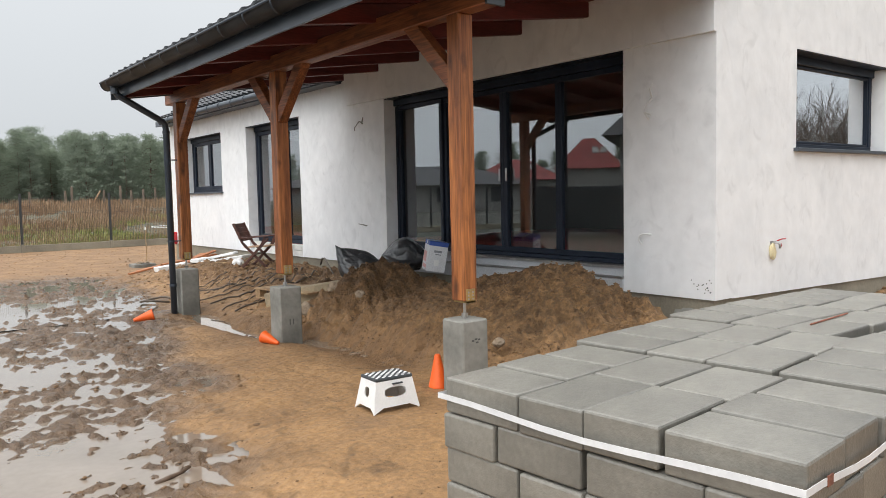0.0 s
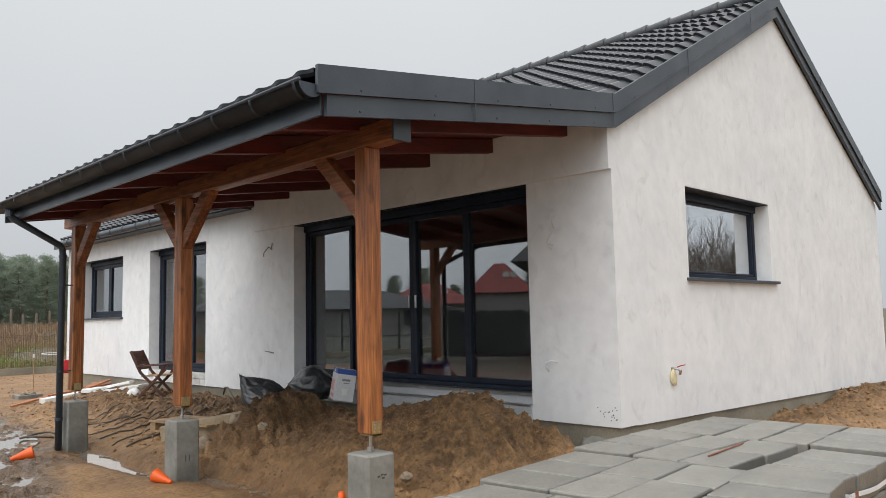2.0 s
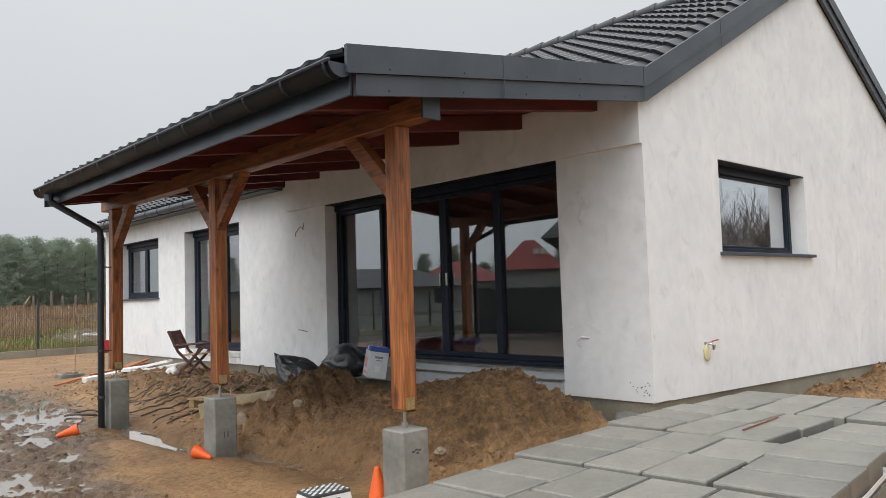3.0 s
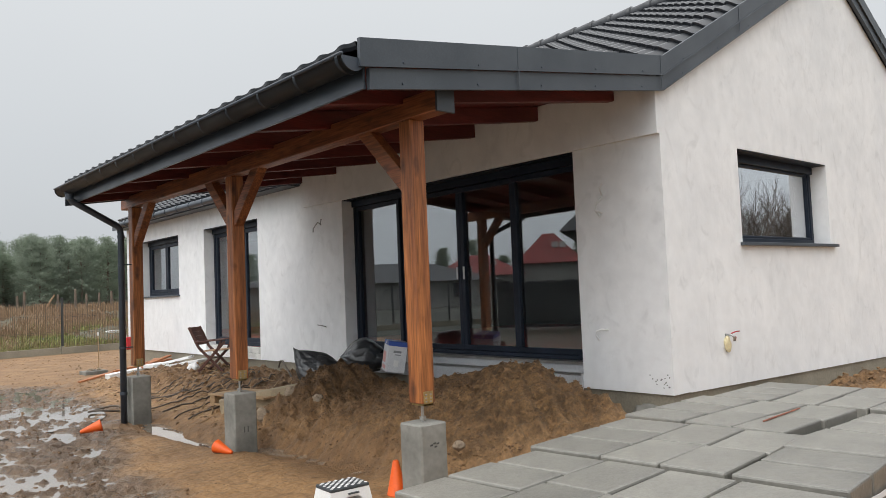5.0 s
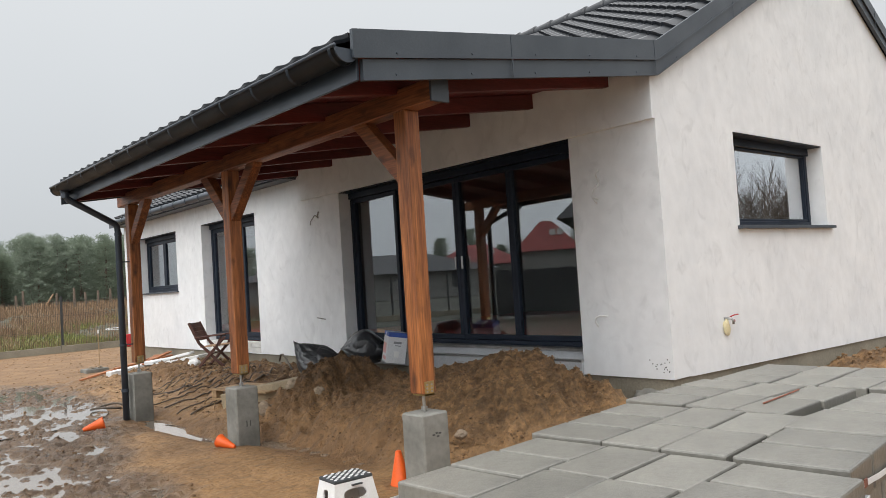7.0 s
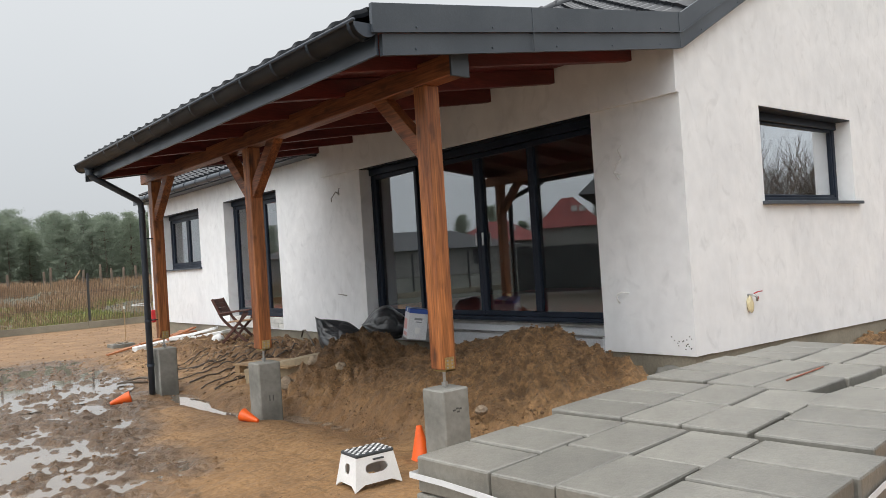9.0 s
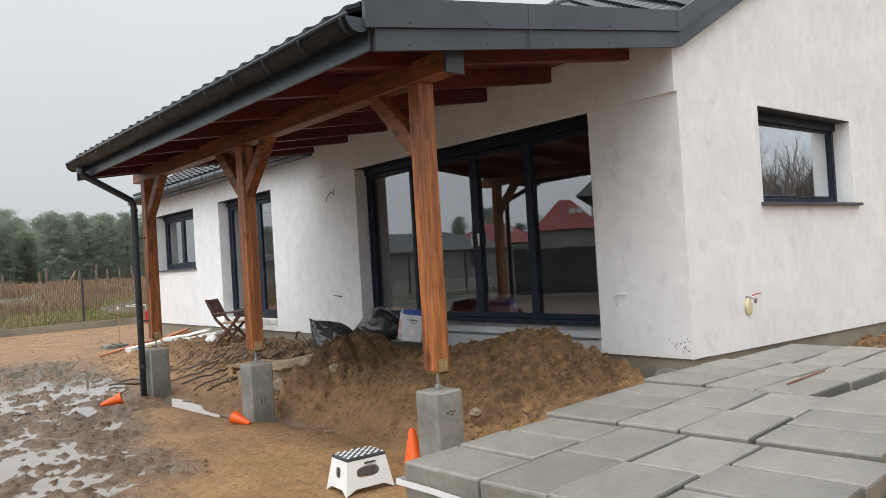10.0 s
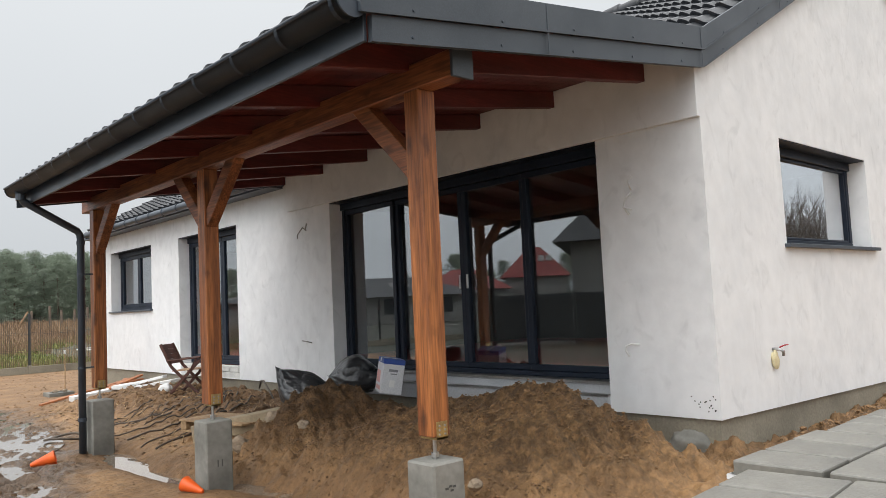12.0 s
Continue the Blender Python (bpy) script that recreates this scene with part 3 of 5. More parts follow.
tube(bm, [(GX, PY - 0.16, GZ - 0.06), (GX, PY - 0.16, GZ - 0.12), (GX + 0.03, PY - 0.155, GZ - 0.17), (-2.90, PY - 0.01, 2.56), (-2.87, PY, 2.52), (-2.86, PY, 2.45), (-2.86, PY, -0.05)], 0.042, 14)
pipe = cpart("downpipe", bm, GUTTER, None, "graphite downpipe beside the post", True)
for z in (2.42, 0.35):
    cpart("pipe_collar", lathe(bmesh.new(), [(0.043, z - 0.02), (0.049, z - 0.02), (0.049, z + 0.02), (0.043, z + 0.02)], 14, Matrix.Translation((-2.86, PY, 0))), GUTTER, pipe)
cpart("gutter_outlet", lathe(bmesh.new(), [(0.043, GZ - 0.16), (0.05, GZ - 0.16), (0.05, GZ - 0.09), (0.06, GZ - 0.06)], 14, Matrix.Translation((GX, PY - 0.16, 0))), GUTTER, gutter)
for z in (2.05, 0.95):
    bm = lathe(bmesh.new(), [(0.043, z - 0.012), (0.047, z - 0.012), (0.047, z + 0.012), (0.043, z + 0.012)], 14, Matrix.Translation((-2.86, PY, 0)))
    box(bm, -2.82, PX - PW / 2, PY - 0.008, PY + 0.008, z - 0.008, z + 0.008)
    cpart("pipe_clamp", bm, GUTTER, pipe)

# ---- concrete pillars ----
CABLE_DARK = material("dark_pencil", (0.06, 0.06, 0.055), (0.09, 0.09, 0.08), 20, 0.8)
for k, y in enumerate(POSTS):
    bm = bx(-0.125, 0.125, -0.125, 0.125, -0.5, 0.56, 0.012)
    pil = mesh_object("concrete_pillar", bm, CONCRETE)
    pil.location = (PX, y, 0)
    if k == 1:
        for dx in (-0.02, 0.02):
            part("mark_bar", bx(dx - 0.006, dx + 0.006, -0.1275, -0.1252, 0.16, 0.22), CABLE_DARK, pil)
    elif k == 0:
        for dx, dz in ((-0.03, 0.40), (0.0, 0.41), (0.03, 0.405), (0.01, 0.385)):
            part("mark_bar", bx(dx - 0.012, dx + 0.012, -0.1275, -0.1252, dz, dz + 0.012), CABLE_DARK, pil)
    tagged(pil, "grey cast concrete pillar footing under a timber post", "pillar", "pillars under the canopy posts")

# ---- ground ----
def smooth(a, b, x):
    t = min(max((x - a) / (b - a), 0), 1)
    return t * t * (3 - 2 * t)


def bump2(x, y, cx, cy, rx, ry):
    d = ((x - cx) / rx) ** 2 + ((y - cy) / ry) ** 2
    return math.exp(-d)


def fbm(x, y, f, seed, octaves=3):
    return sum(noise.noise((x * f * 2 ** k, y * f * 2 ** k, seed + 7 * k)) / 2 ** k for k in range(octaves))


def ridge2(x, y, cx, cy, rw, rf, ry):
    """A heap with a steep side to the wall (rw) and a long side to the yard (rf)."""
    return bump2(x, y, cx, cy, rw if x > cx else rf, ry)


def heap_at(x, y):
    h = 0.70 * ridge2(x, y, -0.85, 1.13, 0.62, 1.0, 0.95) + 0.38 * ridge2(x, y, -0.85, 2.5, 0.6, 1.0, 0.9) + 0.62 * ridge2(x, y, -1.02, 4.05, 0.6, 1.0, 0.52)
    h += 0.26 * bump2(x, y, -0.45, 3.45, 0.5, 0.5) + 0.20 * bump2(x, y, -1.7, 2.4, 0.8, 1.3) + 0.12 * bump2(x, y, -0.7, 0.35, 0.6, 0.5)
    return min(h, 0.75) * smooth(-2.75, -2.0, x)


def bank_at(x, y):
    return smooth(-2.7, -0.6, x) * smooth(4.0, 5.4, y) * (1 - smooth(10.0, 13.5, y)) * (1 - smooth(0.6, 1.6, x))


def mud_at(x, y):
    """How churned and wet the ground is, 0 to 1."""
    edge = -4.85 + 0.28 * min(max(y, -1), 8)
    return smooth(edge + 0.75, edge - 0.45, x + 0.45 * fbm(x, y, 0.8, 3.0)) * (1 - smooth(11.5, 14.5, y)) * smooth(-1.5, 0.3, y) * smooth(-7.8, -6.9, x)


def soil_at(x, y):
    return math.exp(-((y + 0.25) / 0.55) ** 2) * smooth(-1.3, -0.1, x) * (1 - smooth(9, 11, x))


def trench_at(x, y):
    mid = -2.40 - 0.28 * smooth(2.9, 4.2, y)
    return math.exp(-((x - mid) / 0.45) ** 2) * smooth(0.8, 1.7, y) * (1 - smooth(6.6, 7.4, y))


def rise(x, y):
    """The field behind the fence climbs gently to the wood."""
    return 1.15 * smooth(22, 60, y) * smooth(-26, -12, x)


def height(x, y):
    if abs(x) > 40 or abs(y) > 40:
        return 0.06 + rise(x, y)
    n1, n2, n3 = fbm(x, y, 0.9, 0.3, 2), fbm(x, y, 3.1, 1.3, 2), fbm(x, y, 9.0, 2.3, 2)
    near = (1 - smooth(9, 14, y)) * (1 - smooth(4, 9, x)) * smooth(-12, -8, x) * smooth(-6, -3, y)
    mud, bank, heap, soil = mud_at(x, y), bank_at(x, y), heap_at(x, y), soil_at(x, y)
    z = near * (0.018 * n1 + 0.010 * n2 + 0.006 * n3)
    z += mud * (0.022 * n2 + 0.014 * n3 + 0.03 * fbm(x, y, 1.6, 9.0, 2) - 0.018)
    z -= 0.05 * bump2(x, y, -5.85, 0.85, 0.8, 0.6) + 0.035 * bump2(x, y, -4.9, 8.0, 0.9, 0.9) + 0.03 * bump2(x, y, -5.3, 3.6, 0.5, 1.0)
    z += bank * (0.32 + 0.06 * n2 + 0.04 * n3)
    z += heap * (1 + 0.05 * n1 + 0.07 * n2)
    rough = 0.62 * smooth(0.0, 0.16, heap) * (0.75 + 0.5 * smooth(-0.3, 0.4, n1)) + 0.35 * bank + 0.3 * soil + 0.34 * mud
    if rough > 0.02:
        lump = noise.voronoi((x * 7 + 0.4 * n2, y * 7, 0.0))[0][0] + 0.6 * noise.voronoi((x * 15, y * 15 + n2, 3.0))[0][0] + 0.35 * noise.voronoi((x * 25 + n2, y * 25, 5.0))[0][0]
        z += rough * (0.10 * n3 + 0.145 * (0.6 - lump))
    mid = -2.40 - 0.28 * smooth(2.9, 4.2, y)   # a washed-out trench along the pillars
    z -= 0.11 * math.exp(-((x - mid + 0.16 * n1 + 0.08 * n2) / 0.24) ** 2) * smooth(1.1, 1.7, y) * (1 - smooth(6.0, 6.7, y))
    z += soil * (0.20 + 0.01 * smooth(1.5, 3.0, x) + 0.10 * n2 + 0.07 * n3) + 0.14 * bump2(x, y, 6.6, -0.3, 1.2, 0.45)
    z += 0.06 * smooth(14, 21, y) + rise(x, y)
    return z


def axis(lo, hi, fine0, fine1, step):
    v = [fine0 + step * k for k in range(int((fine1 - fine0) / step) + 1)]
    s, a = step, v[0]
    while a > lo:
        s *= 1.25
        a -= s
        v.insert(0, a)
    s, a = step, v[-1]
    while a < hi:
        s *= 1.25
        a += s
        v.append(a)
    return v


gx = axis(-700, 0, -6.8, 1.2, 0.030)
gx = [v for v in gx if v < 1.22] + [1.22 + 0.06 * k for k in range(1, 140)]
while gx[-1] < 700:
    gx.append(gx[-1] + (gx[-1] - gx[-2]) * 1.25)
gy = axis(-700, 700, -1.2, 12.6, 0.038)
verts = [(x, y, height(x, y)) for y in gy for x in gx]
nx = len(gx)
faces = [(j * nx + i, j * nx + i + 1, (j + 1) * nx + i + 1, (j + 1) * nx + i) for j in range(len(gy) - 1) for i in range(nx - 1)]
me = bpy.data.meshes.new("ground")
me.from_pydata(verts, [], faces)
kinds = {"crumb": lambda x, y: min(1, max(min(1, heap_at(x, y) * 2.2), 0.8 * bank_at(x, y), 0.7 * soil_at(x, y), 0.5 * mud_at(x, y), 0.5 * trench_at(x, y))),
         "lawn": lambda x, y: smooth(-6.7, -7.6, x) * smooth(-14, -10, y), "mud": mud_at, "earth": lambda x, y: max(bank_at(x, y), 0.42 * smooth(7, 11, y), min(1, heap_at(x, y) * 1.8) * (0.14 + 0.56 * smooth(1.0, 2.6, y)), 0.45 * min(1, soil_at(x, y)), 0.75 * trench_at(x, y)),
         "field": lambda x, y: max(smooth(20.6, 21.6, y), smooth(-8.5, -10.5, x), smooth(-14, -17, y), smooth(12, 14, x))}
for key, fn in kinds.items():
    att = me.attributes.new(key, "FLOAT", "POINT")
    att.data.foreach_set("value", np.array([fn(v[0], v[1]) for v in verts], dtype=np.float32))


def soil_material():
    m = material("wet_sandy_soil", (0.315, 0.180, 0.078), (0.205, 0.115, 0.050), 1.7, 0.66, 26, 0.24, 0.5, 11, detail=9, scuffs=0.45)
    n, l = m.node_tree.nodes, m.node_tree.links
    p = n["Principled BSDF"]
    old = p.inputs["Base Color"].links[0].from_socket
    rough_old = p.inputs["Roughness"].links[0].from_socket
    tc = n.new("ShaderNodeTexCoord")

    def noisy(key, scale, amount, lo, hi):
        a, no, add, mr = n.new("ShaderNodeAttribute"), n.new("ShaderNodeTexNoise"), n.new("ShaderNodeMath"), n.new("ShaderNodeMapRange")
        a.attribute_name = key
        no.inputs["Scale"].default_value, no.inputs["Detail"].default_value = scale, 6
        l.new(tc.outputs["Object"], no.inputs["Vector"])
        add.operation = "MULTIPLY_ADD"
        l.new(no.outputs[0], add.inputs[0])
        add.inputs[1].default_value = amount
        l.new(a.outputs["Fac"], add.inputs[2])
        mr.inputs[1].default_value, mr.inputs[2].default_value = lo, hi
        l.new(add.outputs[0], mr.inputs[0])
        return mr.outputs[0]

    def blend(fac, base, c):
        mix, no, var = n.new("ShaderNodeMix"), n.new("ShaderNodeTexNoise"), n.new("ShaderNodeMix")
        mix.data_type = var.data_type = "RGBA"
        no.inputs["Scale"].default_value, no.inputs["Detail"].default_value = 5, 8
        l.new(tc.outputs["Object"], no.inputs["Vector"])
        var.inputs[6].default_value, var.inputs[7].default_value = (*c, 1), (*[k * 0.5 for k in c], 1)
        l.new(no.outputs[0], var.inputs[0])
        l.new(fac, mix.inputs[0])
        l.new(base, mix.inputs[6])
        l.new(var.outputs[2], mix.inputs[7])
        return mix.outputs[2]

    earth, mud, field = noisy("earth", 2.2, 1.1, 0.75, 1.25), noisy("mud", 2.2, 0.8, 0.6, 1.2), noisy("field", 0.3, 0.3, 0.4, 0.8)
    c = blend(earth, old, (0.260, 0.142, 0.060))
    c = blend(mud, c, (0.175, 0.110, 0.064))
    c = blend(field, c, (0.095, 0.086, 0.040))
    c = blend(noisy("lawn", 0.5, 0.3, 0.4, 0.8), c, (0.038, 0.040, 0.020))
    # damp crumbs: dark clumps in the loose earth, with their own relief
    cn, cr, ca, cf, cs = n.new("ShaderNodeTexNoise"), n.new("ShaderNodeMapRange"), n.new("ShaderNodeAttribute"), n.new("ShaderNodeMix"), n.new("ShaderNodeVectorMath")
    cn.inputs["Scale"].default_value, cn.inputs["Detail"].default_value, cn.inputs["Roughness"].default_value = 11.0, 11, 0.70
    l.new(tc.outputs["Object"], cn.inputs["Vector"])
    cr.inputs[1].default_value, cr.inputs[2].default_value = 0.43, 0.58
    cr.inputs[3].default_value, cr.inputs[4].default_value = 0.62, 1.30
    l.new(cn.outputs[0], cr.inputs[0])
    ca.attribute_name = "crumb"
    l.new(ca.outputs["Fac"], cf.inputs[0])
    cf.inputs[2].default_value = 1.0
    l.new(cr.outputs[0], cf.inputs[3])
    cs.operation = "SCALE"
    l.new(c, cs.inputs[0])
    l.new(cf.outputs[0], cs.inputs["Scale"])
    c = cs.outputs[0]
    b1, b2 = p.inputs["Normal"].links[0].from_node, n.new("ShaderNodeBump")
    bs = n.new("ShaderNodeMath")
    bs.operation = "MULTIPLY"
    l.new(ca.outputs["Fac"], bs.inputs[0])
    bs.inputs[1].default_value = 0.9
    l.new(bs.outputs[0], b2.inputs["Strength"])
    b2.inputs["Distance"].default_value = 0.12
    l.new(cn.outputs[0], b2.inputs["Height"])
    l.new(b1.outputs[0], b2.inputs["Normal"])
    l.new(b2.outputs[0], p.inputs["Normal"])
    l.new(c, p.inputs["Base Color"])
    rm = n.new("ShaderNodeMix")
    l.new(mud, rm.inputs[0])
    l.new(rough_old, rm.inputs[2])
    wet, wr = n.new("ShaderNodeTexNoise"), n.new("ShaderNodeMapRange")   # films of water on the mud
    wet.inputs["Scale"].default_value, wet.inputs["Detail"].default_value = 3.2, 7
    l.new(tc.outputs["Object"], wet.inputs["Vector"])
    wr.inputs[1].default_value, wr.inputs[2].default_value = 0.42, 0.60
    wr.inputs[3].default_value, wr.inputs[4].default_value = 0.14, 0.48
    l.new(wet.outputs[0], wr.inputs[0])
    l.new(wr.outputs[0], rm.inputs[3])
    l.new(rm.outputs[0], p.inputs["Roughness"])
    return m


SOIL = soil_material()
me.materials.append(SOIL)
for p in me.polygons:
    p.use_smooth = True
ground = tagged(new("ground", me), "wet sandy ground with mud, a sand heap and puddles", "ground", kind="structure")

# ---- concrete blocks on pallets ----
BW, BL, BH = 0.228, 0.362, 0.117


def block_mesh(dx, dy):
    bm = bx(-dx / 2, dx / 2, -dy / 2, dy / 2, 0, BH - 0.003, 0.008, segments=2)
    me = bpy.data.meshes.new("concrete_block")
    bm.to_mesh(me)
    bm.free()
    me.materials.append(BLOCK)
    return me


LONG_X = block_mesh(BL, BW)
LONG_Y = {d: block_mesh(BW, d) for d in (0.314, 0.345)}


def block_stack(x, y, top, turn, layers=7, seed=1, gap=0.010, slip=0.0):
    """One pallet of blocks, 0.72 m deep along local x and about 1.15 m along local -y."""
    rnd = random.Random(seed)
    st = thing("block_stack", "strapped pallet stack of grey concrete foundation blocks", "block stack", "block stacks", at=(x, y, top - layers * BH))
    st.rotation_euler = (0, 0, radians(turn))
    for k in range(layers):
        odd = (layers - 1 - k) % 2
        cols = [("y", 0.314), ("x", BW), ("x", BW), ("y", 0.345)] if not odd else [("x", BW), ("y", 0.314), ("y", 0.345), ("x", BW)]
        yy = 0.0
        for c, (kind, dy) in enumerate(cols):
            shift = slip if c == 3 else 0.0
            yy += 1.2 * shift
            n, dx, me = (3, BW, LONG_Y[dy]) if kind == "y" else (2, BL, LONG_X)
            pitch = 0.735 / n
            for i in range(n):
                ob = new("concrete_block", me)
                ob.parent = st
                ob.location = ((i + 0.5) * pitch - shift + rnd.uniform(-0.005, 0.005), -(yy + dy / 2) + rnd.uniform(-0.007, 0.007), k * BH + rnd.uniform(0, 0.006))
                ob.rotation_euler = (rnd.uniform(-0.006, 0.006), rnd.uniform(-0.006, 0.006), rnd.uniform(-0.02, 0.02))
            yy += dy + gap
    return st


WATER = material("muddy_water", (0.25, 0.20, 0.155), (0.20, 0.16, 0.12), 2, 0.04, 20, 0.05, 0.02, 9, rough_spread=0.02, coat=0.6)


def puddle(x, y, rx, ry, z, seed):
    rnd = random.Random(seed)
    ph = [rnd.uniform(0, 6.28) for _ in range(4)]
    bm = bmesh.new()
    vs = []
    for k in range(48):
        a = 6.2832 * k / 48
        r = 1 + 0.12 * math.sin(2 * a + ph[0]) + 0.10 * math.sin(3 * a + ph[1]) + 0.07 * math.sin(5 * a + ph[2])
        vs.append(bm.verts.new((rx * r * math.cos(a), ry * r * math.sin(a), 0)))
    bm.faces.new(vs)
    ob = mesh_object("puddle", bm, WATER)
    ob.location = (x, y, z)
    return tagged(ob, "shallow brown rain puddle lying in churned mud", "puddle", "puddles", "structure")


puddle(-5.6, 3.2, 1.9, 5.2, -0.040, 1)
puddle(-4.2, 9.5, 2.4, 2.9, -0.026, 2)
puddle(-2.68, 4.9, 0.46, 1.6, -0.082, 3)
puddle(-2.45, 2.3, 0.34, 1.15, -0.062, 6)


# ---- loose soil ----
def clods(name, label, n, seed, where, sizes, mat):
    """Many small broken lumps pressed into the ground, joined."""
    rnd = random.Random(seed)
    base = bmesh.new()
    bmesh.ops.create_icosphere(base, subdivisions=1, radius=1)
    bv, bf = [v.co.copy() for v in base.verts], [[v.index for v in f.verts] for f in base.faces]
    base.free()
    vs, fs = [], []
    while n:
        p = where(rnd)
        if p is None:
            continue
        n -= 1
        r = sizes[0] + (sizes[1] - sizes[0]) * rnd.random() ** 3
        turn = Euler((rnd.uniform(0, 6), rnd.uniform(0, 6), rnd.uniform(0, 6))).to_matrix()
        sc = Vector((rnd.uniform(0.7, 1.4), rnd.uniform(0.7, 1.2), rnd.uniform(0.45, 0.8)))
        o = len(vs)
        z = height(*p)
        for v in bv:
            w = turn @ (v * rnd.uniform(0.72, 1.15))
            vs.append((p[0] + r * w.x * sc.x, p[1] + r * w.y * sc.y, z + r * 0.05 + r * w.z * sc.z))
        fs += [[o + k for k in f] for f in bf]
    me = bpy.data.meshes.new(name)
    me.from_pydata(vs, [], fs)
    me.materials.append(mat)
    return tagged(new(name, me), label, "soil", kind="stuff")


def on_heap(r):
    x, y = r.uniform(-2.6, 0.0), r.uniform(0.0, 5.0)
    return (x, y) if r.random() < min(1, heap_at(x, y) * 1.6) * smooth(-0.05, 0.5, noise.noise((x * 1.9, y * 1.9, 3.0)) + 0.15 * smooth(1.0, 3.0, y)) else None


def on_heap_sand(r):
    x, y = r.uniform(-2.4, 0.1), r.uniform(-0.1, 5.0)
    return (x, y) if r.random() < min(1, heap_at(x, y) * 1.6) * smooth(-0.3, 0.4, noise.noise((x * 2.3, y * 2.3, 9.0))) else None


def on_bank(r):
    x, y = r.uniform(-2.7, 0.0), r.uniform(4.4, 11.5)
    return (x, y) if r.random() < bank_at(x, y) + 0.15 else None


def on_gable_soil(r):
    x, y = r.uniform(0.4, 10), r.uniform(-1.1, 0.0)
    return (x, y) if r.random() < soil_at(x, y) else None


def on_mud(r):
    x, y = r.uniform(-7, -2.4), r.uniform(0, 13)
    return (x, y) if r.random() < mud_at(x, y) and noise.noise((x * 1.2, y * 1.2, 8.0)) > 0.05 else None


DARKSOIL = material("dark_clods", (0.185, 0.108, 0.054), (0.115, 0.068, 0.036), 2.5, 0.8, 40, 0.25, 0.5, 60)
SANDSOIL = material("sandy_clods", (0.29, 0.170, 0.080), (0.19, 0.112, 0.055), 2.5, 0.85, 40, 0.25, 0.5, 60)
clods("soil_clods", "dark broken clods on the sand heap", 6500, 1, on_heap, (0.003, 0.017), DARKSOIL)
clods("sand_clods", "sandy crumbs on the heap's face", 11000, 2, on_heap_sand, (0.003, 0.017), SANDSOIL)
clods("soil_clods", "dark clods on the bank below the wall", 3600, 3, on_bank, (0.004, 0.032), DARKSOIL)
clods("sand_clods", "loose sandy crumbs along the gable plinth", 3200, 4, on_gable_soil, (0.006, 0.035), SANDSOIL)
clods("mud_clods", "wet mud lumps in the churned yard", 4200, 5, on_mud, (0.004, 0.024), DARKSOIL)
clods("soil_lumps", "loose soil lumps over the yard towards the fence", 1500, 7, lambda r: (r.uniform(-5.5, 1.5), r.uniform(8.0, 20.5)), (0.004, 0.024), DARKSOIL)
clods("sand_lumps", "sandy lumps over the yard towards the fence", 1800, 8, lambda r: (r.uniform(-5.5, 1.5), r.uniform(8.0, 20.5)), (0.004, 0.028), SANDSOIL)
clods("gravel", "scattered crumbs and pebbles on the sand", 2600, 6, lambda r: (r.uniform(-6, -1.5), r.uniform(-1, 6)), (0.003, 0.009), DARKSOIL)


# ---- concrete block stacks: straps ----
STRAP = material("white_strap", (0.72, 0.73, 0.74), (0.62, 0.63, 0.65), 8, 0.45, 60, 0.05, 0.03, 90)
RUST = material("rusty_steel", (0.28, 0.10, 0.055), (0.16, 0.06, 0.04), 20, 0.8, 90, 0.2, 0.2, 120)


def strap(st, z, dy, sag=0.015):
    """A plastic band round the stack at height z."""
    bm = bmesh.new()
    o = 0.012
    pts = [(-o, o), (0.728 + o, o), (0.728 + o, -dy - o), (-o, -dy - o)]
    ring = []
    for (x0, y0), (x1, y1) in zip(pts, pts[1:] + pts[:1]):
        for k in range(8):
            f = k / 8
            ring.append((x0 + f * (x1 - x0), y0 + f * (y1 - y0), z - sag * math.sin(math.pi * f) + 0.004 * math.sin(9 * f)))
    for h in range(len(ring)):
        a, b = ring[h], ring[(h + 1) % len(ring)]
        q = [bm.verts.new((p[0], p[1], p[2] + d)) for p, d in ((a, -0.009), (b, -0.009), (b, 0.009), (a, 0.009))]
        bm.faces.new(q)
    bmesh.ops.remove_doubles(bm, verts=bm.verts, dist=0.0005)
    bmesh.ops.solidify(bm, geom=bm.faces[:], thickness=0.0015)
    part("strap", bm, STRAP, st, "white plastic packing strap")
    part("strap_seal", bx(0.10, 0.13, -dy - o - 0.004, -dy - o, z - 0.016, z + 0.010, 0.001), RUST, st, "rusty strap seal")


WOODRAW = material("raw_pallet_wood", (0.42, 0.29, 0.16), (0.28, 0.18, 0.10), 3, 0.8, 25, 0.25, 0.3, 30)


def pallet_under(st, dx, dy, z0):
    """A timber pallet below the blocks: three runners and deck boards."""
    for y in (-0.06, -dy / 2, -dy + 0.06):
        part("pallet_runner", bx(0.02, dx - 0.02, y - 0.05, y + 0.05, z0, z0 + 0.10, 0.004), WOODRAW, st)
    for k in range(7):
        x = 0.06 + (dx - 0.12) * k / 6
        part("pallet_board", bx(x - 0.05, x + 0.05, -dy + 0.005, -0.005, z0 + 0.1005, z0 + 0.12, 0.003), WOODRAW, st)


